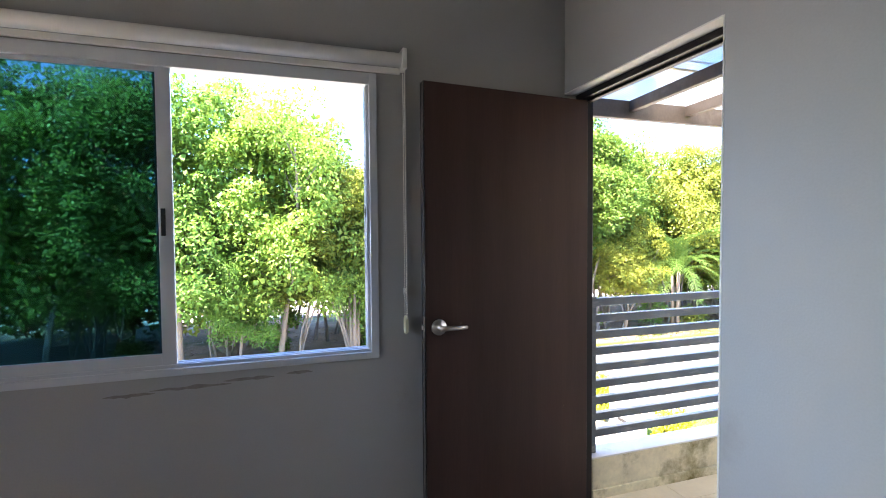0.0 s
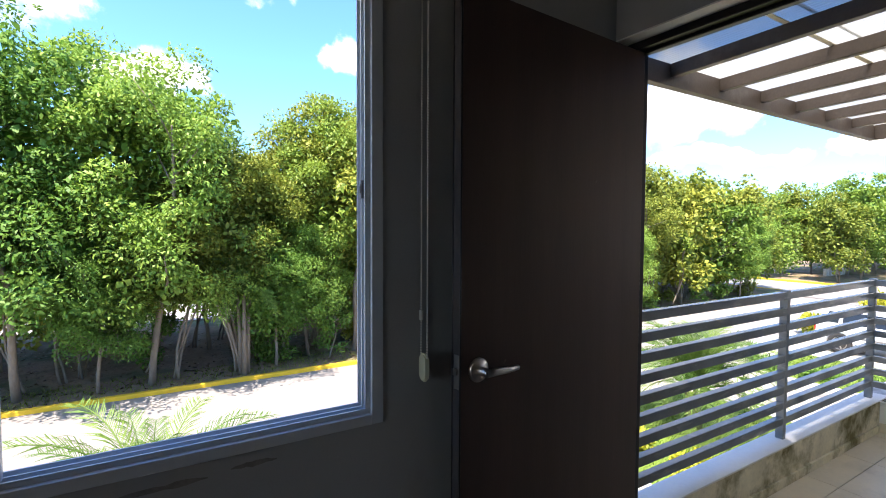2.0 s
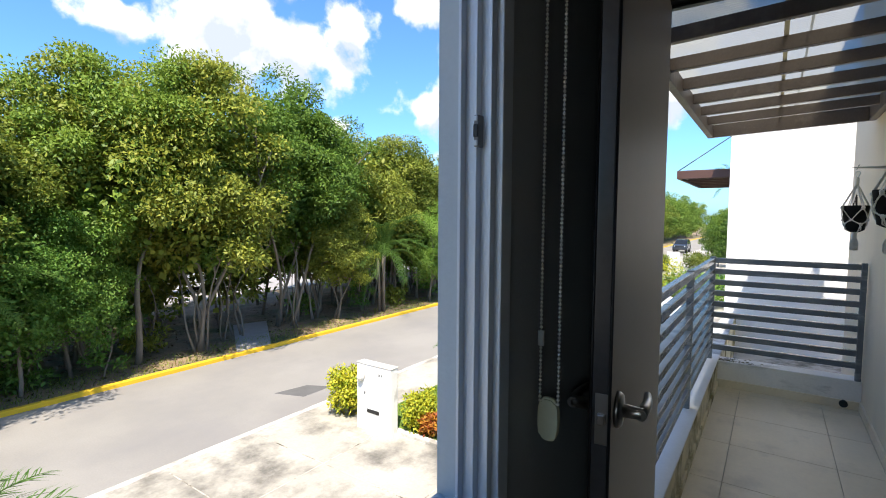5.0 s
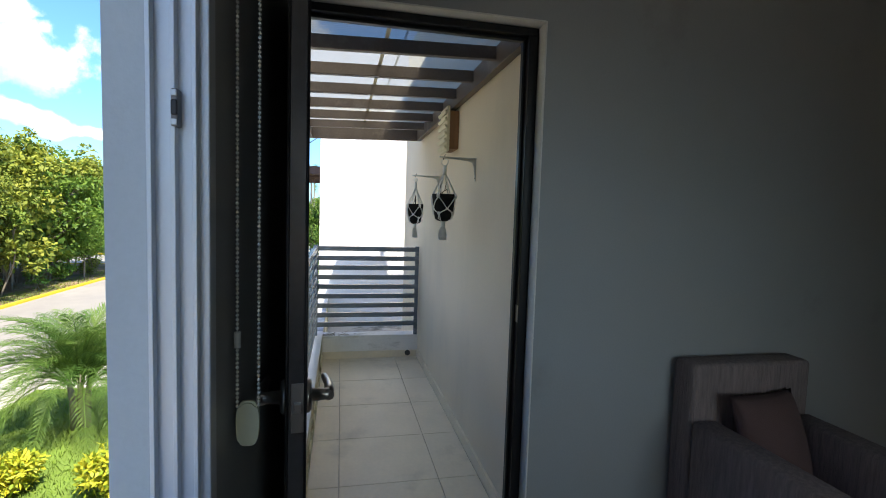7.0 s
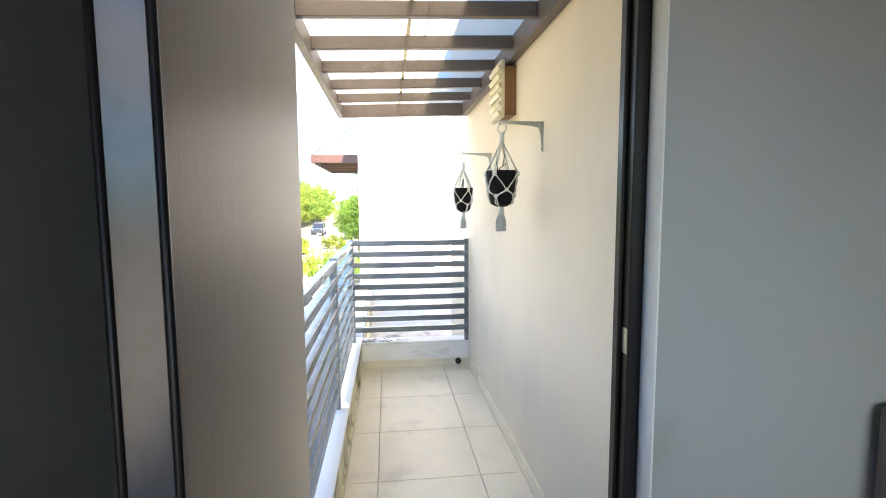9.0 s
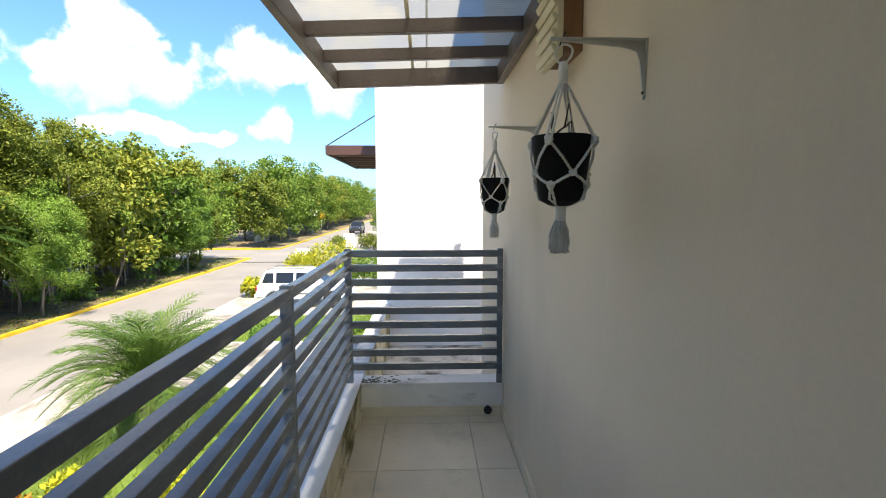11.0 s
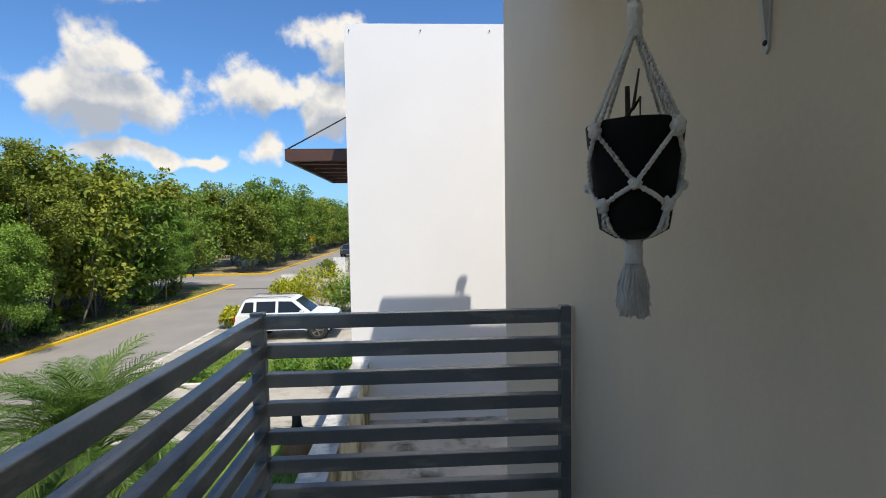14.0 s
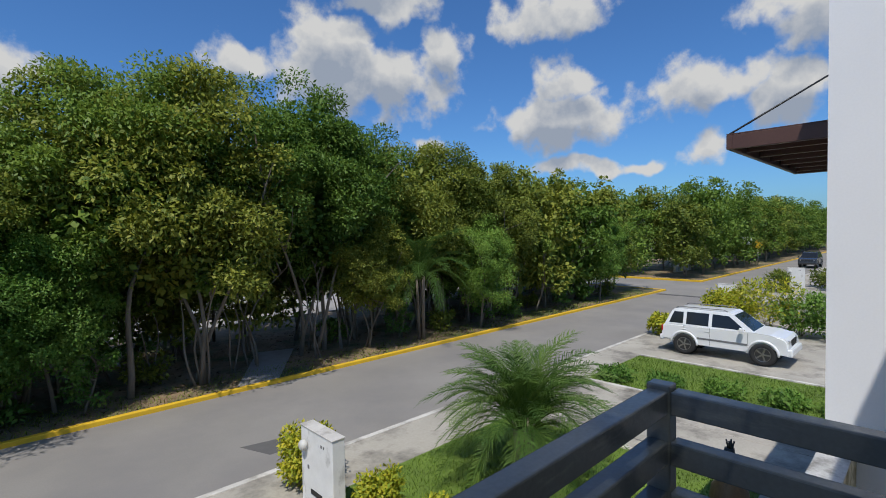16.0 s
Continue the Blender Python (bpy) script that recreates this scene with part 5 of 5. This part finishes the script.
garden_wall = thing("garden_wall", (31.0, 6.0, F0), "low pale garden wall behind the bushes", "wall")
bm = bmesh.new()
box(bm, -0.08, 0.08, -3.2, 3.0, 0, 1.0, 0.01)
part("wall_body", bm, M["edge"], garden_wall)
bin_ob = thing("rubbish_bin", (45.3, 9.9, F0), "black plastic rubbish bin beside a white pillar", "bin")
bm = bmesh.new()
lathe(bm, [(0.26, 0), (0.34, 0.95), (0.36, 0.97), (0.36, 1.02), (0.2, 1.1)], 16)
part("bin_body", bm, M["tank"], bin_ob)

# stump of a cut palm in the forecourt
st = thing("palm_stump", (12.5, 4.6, F0), "cut palm trunk with a swollen brown base and dark top", "palm stump")
bm = bmesh.new()
lathe(bm, [(0.26, 0), (0.3, 0.12), (0.27, 0.3), (0.16, 0.45), (0.12, 0.6)], 16)
part("base", bm, M["wood"], st)
bm = bmesh.new()
tube(bm, [(0, 0, 0.5), (0.01, 0, 0.75), (0.02, 0.01, 0.95)], [0.11, 0.09, 0.075], 10)
for k in range(4):
    tube(bm, [(0.02, 0, 0.88), (0.02 + 0.06 * math.cos(k * 1.6), 0.06 * math.sin(k * 1.6), 1.08)], [0.03, 0.012], 6)
part("stem", bm, M["tank"], st)

# street sign, far
sign = thing("street_sign", (70.0, 18.4, SOIL), "white street sign on a thin post", "sign")
bm = bmesh.new()
tube(bm, [(0, 0, 0), (0, 0, 3.4)], 0.05, 8)
part("post", bm, M["bracketpaint"], sign)
bm = bmesh.new()
box(bm, -0.03, 0.03, -0.75, 0.75, 2.6, 3.5, 0.01)
part("panel", bm, M["white"], sign)
sign2 = thing("warning_sign", (72.5, 17.6, SOIL), "yellow warning sign by the street", "sign")
bm = bmesh.new()
tube(bm, [(0, 0, 0), (0, 0, 2.6)], 0.05, 8)
part("post", bm, M["bracketpaint"], sign2)
bm = bmesh.new()
box(bm, -0.03, 0.03, -0.45, 0.45, -0.45, 0.45, 0.01, pose(-0.05, 0, 2.6, 45))
part("panel", bm, M["yellow"], sign2)
bench = thing("planter_wall", (58.5, 21.5, SOIL), "low pale garden wall on the far corner", "wall")
bm = bmesh.new()
box(bm, -2.2, 2.2, -0.15, 0.15, 0, 0.7, 0.02)
part("wall_body", bm, M["edge"], bench)


# grass blades on the lawns and fallen leaves under the trees
def scatter(name, area, count, height, width, lie, material, label, seed):
    rs = np.random.RandomState(seed)
    x0, x1, y0, y1, z = area
    p = np.stack([rs.uniform(x0, x1, count), rs.uniform(y0, y1, count), np.full(count, z)], 1)
    a = rs.uniform(0, 6.283, count)
    side = np.stack([np.cos(a), np.sin(a), np.zeros(count)], 1) * width
    tip = np.stack([rs.normal(0, lie, count), rs.normal(0, lie, count), rs.uniform(0.5, 1.2, count)], 1) * height
    v = np.stack([p - side, p + side, p + tip], 1).reshape(-1, 3)
    t = np.arange(count * 3).reshape(-1, 3)
    return tagged(new(name, raw_mesh(name, material, (v, t, np.tile(np.array([0.0, 0.0, 1.0]), (len(v), 1))))), label, name.split("_")[0], kind="stuff")


scatter("grass_near", (7.9, 13.15, 4.35, 9.5, GROUND + 0.058), 26000, 0.055, 0.006, 0.4, M["leaf_grass"], "short bright green lawn grass", 3)
scatter("grass_far", (17.05, 20.65, 3.25, 9.65, GROUND + 0.058), 16000, 0.06, 0.008, 0.4, M["leaf_grass"], "short bright green lawn grass", 4)
scatter("litter_leaves", (-8, 30, 16.7, 24, SOIL + 0.001), 9000, 0.02, 0.05, 2.6, M["leaf_dry"], "dry brown fallen leaves on the soil", 5)
scatter("grass_verge", (-8, 38, 16.6, 18.2, SOIL), 9000, 0.09, 0.01, 0.6, M["leaf_grass"], "sparse grass along the kerb", 6)


# ---- vehicles ----
def suv(m, paint, label):
    v = thing("parked_suv", (0, 0, 0), label, "car", "parked cars")
    v.matrix_basis = m
    R, ax = 0.46, (-1.32, 1.32)
    out = [(-2.16, 0.48), (-2.2, 0.62), (-2.16, 0.98), (-2.06, 1.10), (0.98, 1.13), (1.55, 1.10), (1.95, 1.02), (2.06, 0.90), (2.1, 0.62), (2.06, 0.44)]
    low = [(ax[1] + R, 0.44)] + [(ax[1] + R * math.cos(t), 0.37 + R * math.sin(t)) for t in (math.pi * k / 10 for k in range(1, 10))] + [(ax[1] - R, 0.40)]
    low += [(ax[0] + R, 0.40)] + [(ax[0] + R * math.cos(t), 0.37 + R * math.sin(t)) for t in (math.pi * k / 10 for k in range(1, 10))] + [(ax[0] - R, 0.46)]
    bm = bmesh.new()
    prism(bm, out + low, "y", -0.86, 0.86)
    bmesh.ops.bevel(bm, geom=[e for e in bm.edges if abs(e.verts[0].co.y - e.verts[1].co.y) < 0.01 and e.verts[0].co.z > 0.45 and e.verts[1].co.z > 0.45],
                    offset=0.05, segments=3, affect="EDGES")
    part("body", bm, paint, v)
    # cabin with leaning sides
    lowz, topz, ylo, yhi = 1.10, 1.72, 0.83, 0.66
    prof = [(-2.06, lowz), (-1.92, 1.45), (-1.80, 1.66), (-1.68, topz), (0.18, topz + 0.01), (0.34, 1.68), (1.08, lowz)]
    bm = bmesh.new()

    def yat(z):
        return ylo + (yhi - ylo) * max(0, (z - lowz)) / (topz - lowz)
    ra = [bm.verts.new((x, -yat(z), z)) for x, z in prof]
    rb_ = [bm.verts.new((x, yat(z), z)) for x, z in prof]
    bm.faces.new(ra)
    bm.faces.new(list(reversed(rb_)))
    for i in range(len(prof)):
        j = (i + 1) % len(prof)
        bm.faces.new((ra[i], rb_[i], rb_[j], ra[j]))
    bmesh.ops.bevel(bm, geom=[e for e in bm.edges if e.verts[0].co.z > 1.2 and e.verts[1].co.z > 1.2], offset=0.03, segments=2, affect="EDGES")
    part("cabin", bm, paint, v)
    for quad in (((-1.9, 1.16), (-1.38, 1.16), (-1.38, 1.60), (-1.74, 1.60)), ((-1.26, 1.15), (-0.46, 1.15), (-0.46, 1.62), (-1.26, 1.62)),
                 ((-0.34, 1.15), (0.78, 1.15), (0.22, 1.60), (-0.34, 1.62))):
        for sgn in (1, -1):
            bm = bmesh.new()
            inn = [bm.verts.new((x, sgn * (yat(z) - 0.01), z)) for x, z in quad]
            ou = [bm.verts.new((x, sgn * (yat(z) + 0.006), z)) for x, z in quad]
            bm.faces.new(ou)
            bm.faces.new(inn)
            for i in range(4):
                bm.faces.new((inn[i], inn[(i + 1) % 4], ou[(i + 1) % 4], ou[i]))
            part("side_window", bm, M["carglass"], v)

    def slant(name, x0, z0, x1, z1, w0, w1, mt):
        bm = bmesh.new()
        n = Vector((-(z1 - z0), 0, x1 - x0)).normalized() * (0.008 if x1 < x0 else -0.008)
        n = n if n.z > 0 else -n
        cs = [Vector((x0, -w0, z0)), Vector((x0, w0, z0)), Vector((x1, w1, z1)), Vector((x1, -w1, z1))]
        a = [bm.verts.new(c + n) for c in cs]
        b = [bm.verts.new(c - n) for c in cs]
        bm.faces.new(a)
        bm.faces.new(list(reversed(b)))
        for i in range(4):
            bm.faces.new((a[i], a[(i + 1) % 4], b[(i + 1) % 4], b[i]))
        part(name, bm, mt, v)
    slant("windscreen", 1.02, 1.14, 0.38, 1.65, 0.74, 0.62, M["carglass"])
    slant("rear_window", -2.02, 1.2, -1.83, 1.62, 0.66, 0.58, M["carglass"])
    for x in ax:
        for sgn in (1, -1):
            rot = pose(x, sgn * 0.66, 0.37) @ Matrix.Rotation(radians(-90 * sgn), 4, "X")
            bm = bmesh.new()
            lathe(bm, [(0.2, 0), (0.38, 0.0), (0.412, 0.04), (0.412, 0.18), (0.385, 0.215), (0.265, 0.22), (0.25, 0.2)], 28, rot)
            w = part("wheel", bm, M["rubber"], v, "black tyre")
            bm = bmesh.new()
            lathe(bm, [(0.05, 0.17), (0.25, 0.17), (0.258, 0.205), (0.24, 0.212), (0.22, 0.18), (0.05, 0.178)], 24, rot)
            for k in range(5):
                box(bm, 0.03, 0.23, -0.028, 0.028, 0.178, 0.205, 0.004, rot @ Matrix.Rotation(2 * math.pi * k / 5, 4, "Z"))
            lathe(bm, [(0.05, 0.175), (0.05, 0.212), (0.03, 0.216)], 12, rot)
            part("rim", bm, M["chrome"], w, "five-spoke alloy rim")
            bm = bmesh.new()
            arc = [(x + (R + 0.02) * math.cos(t), sgn * 0.86, 0.37 + (R + 0.02) * math.sin(t)) for t in (math.pi * k / 14 for k in range(15))]
            tube(bm, arc, 0.045, 8)
            part("wheel_arch", bm, paint, v)
            bm = bmesh.new()
            lathe(bm, [(0.45, 0.0), (0.45, 0.02)], 20, pose(x, sgn * 0.6, 0.37) @ Matrix.Rotation(radians(-90 * sgn), 4, "X"))
            part("wheel_well", bm, M["tank"], v)
    for sgn in (1, -1):
        bm = bmesh.new()
        box(bm, -0.85, 0.85, sgn * 0.86 - 0.012, sgn * 0.86 + 0.018, 0.62, 0.69, 0.006)
        part("side_moulding", bm, M["plastic"], v)
        bm = bmesh.new()
        box(bm, 0.62, 0.78, sgn * 0.98 - 0.1, sgn * 0.98 + 0.02, 1.10, 1.26, 0.03)
        part("mirror", bm, paint, v)
        bm = bmesh.new()
        tube(bm, [(-1.7, sgn * 0.58, 1.73), (-1.6, sgn * 0.58, 1.79), (0.0, sgn * 0.58, 1.80), (0.15, sgn * 0.58, 1.74)], 0.018, 6)
        part("roof_rail", bm, M["plastic"], v)
        bm = bmesh.new()
        lathe(bm, [(0.09, 0), (0.09, 0.03), (0.06, 0.05)], 16, pose(2.02, sgn * 0.62, 0.86) @ Matrix.Rotation(radians(90), 4, "Y"))
        part("headlight", bm, M["chrome"], v, "round clear headlight")
        bm = bmesh.new()
        box(bm, -2.205, -2.14, sgn * 0.76 - 0.07, sgn * 0.76 + 0.07, 0.78, 1.02, 0.02)
        part("tail_light", bm, M["redlamp"], v, "red tail light")
        for x in (-0.38, -1.2):
            bm = bmesh.new()
            box(bm, x - 0.19, x - 0.03, sgn * 0.868 - 0.012, sgn * 0.868 + 0.012, 0.94, 0.97, 0.006)
            part("door_handle", bm, paint, v)
        for x in (-0.4, 0.86, -1.32):
            bm = bmesh.new()
            box(bm, x - 0.004, x + 0.004, sgn * 0.8595 - 0.003, sgn * 0.8595 + 0.003, 0.82 if x < -1 else 0.45, 1.09)
            part("door_gap", bm, M["tank"], v)
    bm = bmesh.new()
    box(bm, 2.0, 2.2, -0.84, 0.84, 0.40, 0.66, 0.05)
    part("front_bumper", bm, paint, v)
    bm = bmesh.new()
    box(bm, -2.28, -2.1, -0.84, 0.84, 0.42, 0.64, 0.05)
    part("rear_bumper", bm, paint, v)
    for k in range(7):
        bm = bmesh.new()
        box(bm, 2.07, 2.1, -0.33 + 0.11 * k - 0.03, -0.33 + 0.11 * k + 0.03, 0.72, 0.95, 0.006)
        part("grille_slot", bm, M["tank"], v)
    return v


M["redlamp"] = mat("red_lamp", (0.45, 0.02, 0.015), 0.2, vary=0.05, bump=0)
M["darkpaint"] = mat("dark_car_paint", (0.03, 0.032, 0.035), 0.25, vary=0.02, bump=0, coat=0.6)
suv(pose(22.95, 7.45, F0 + 0.04, 0, 0, -90) @ Matrix.Scale(0.925, 4), M["carpaint"], "white four-wheel-drive car parked on a drive")
suv(pose(72.5, 12.4, GROUND + 0.044, 0, 0, 180), M["darkpaint"], "dark car parked far down the street")
suv(pose(14.0, 30.0, GROUND + 0.174, 0, 0, 0), M["carpaint"], "white car parked behind the trees")

# ---- balcony floor tiles ----
bf = tagged(new("balcony_floor"), "pale beige square balcony floor tiles", kind="structure")
bf.location = (2.05, 1.675, 0)
xs = [2.055, 2.526, 3.043, 3.56, 4.075, 4.592, 4.70]
ys = [1.670, 1.885, 2.40, 2.567]
for y0, y1 in zip(ys, ys[1:]):
    for x0, x1 in zip(xs, xs[1:]):
        bm = bmesh.new()
        box(bm, x0 - 2.05 + 0.0015, x1 - 2.05 - 0.0015, y0 - 1.675 + 0.0015, y1 - 1.675 - 0.0015, -0.012, 0.0, 0.0012)
        part("tile", bm, M["tile"], bf)
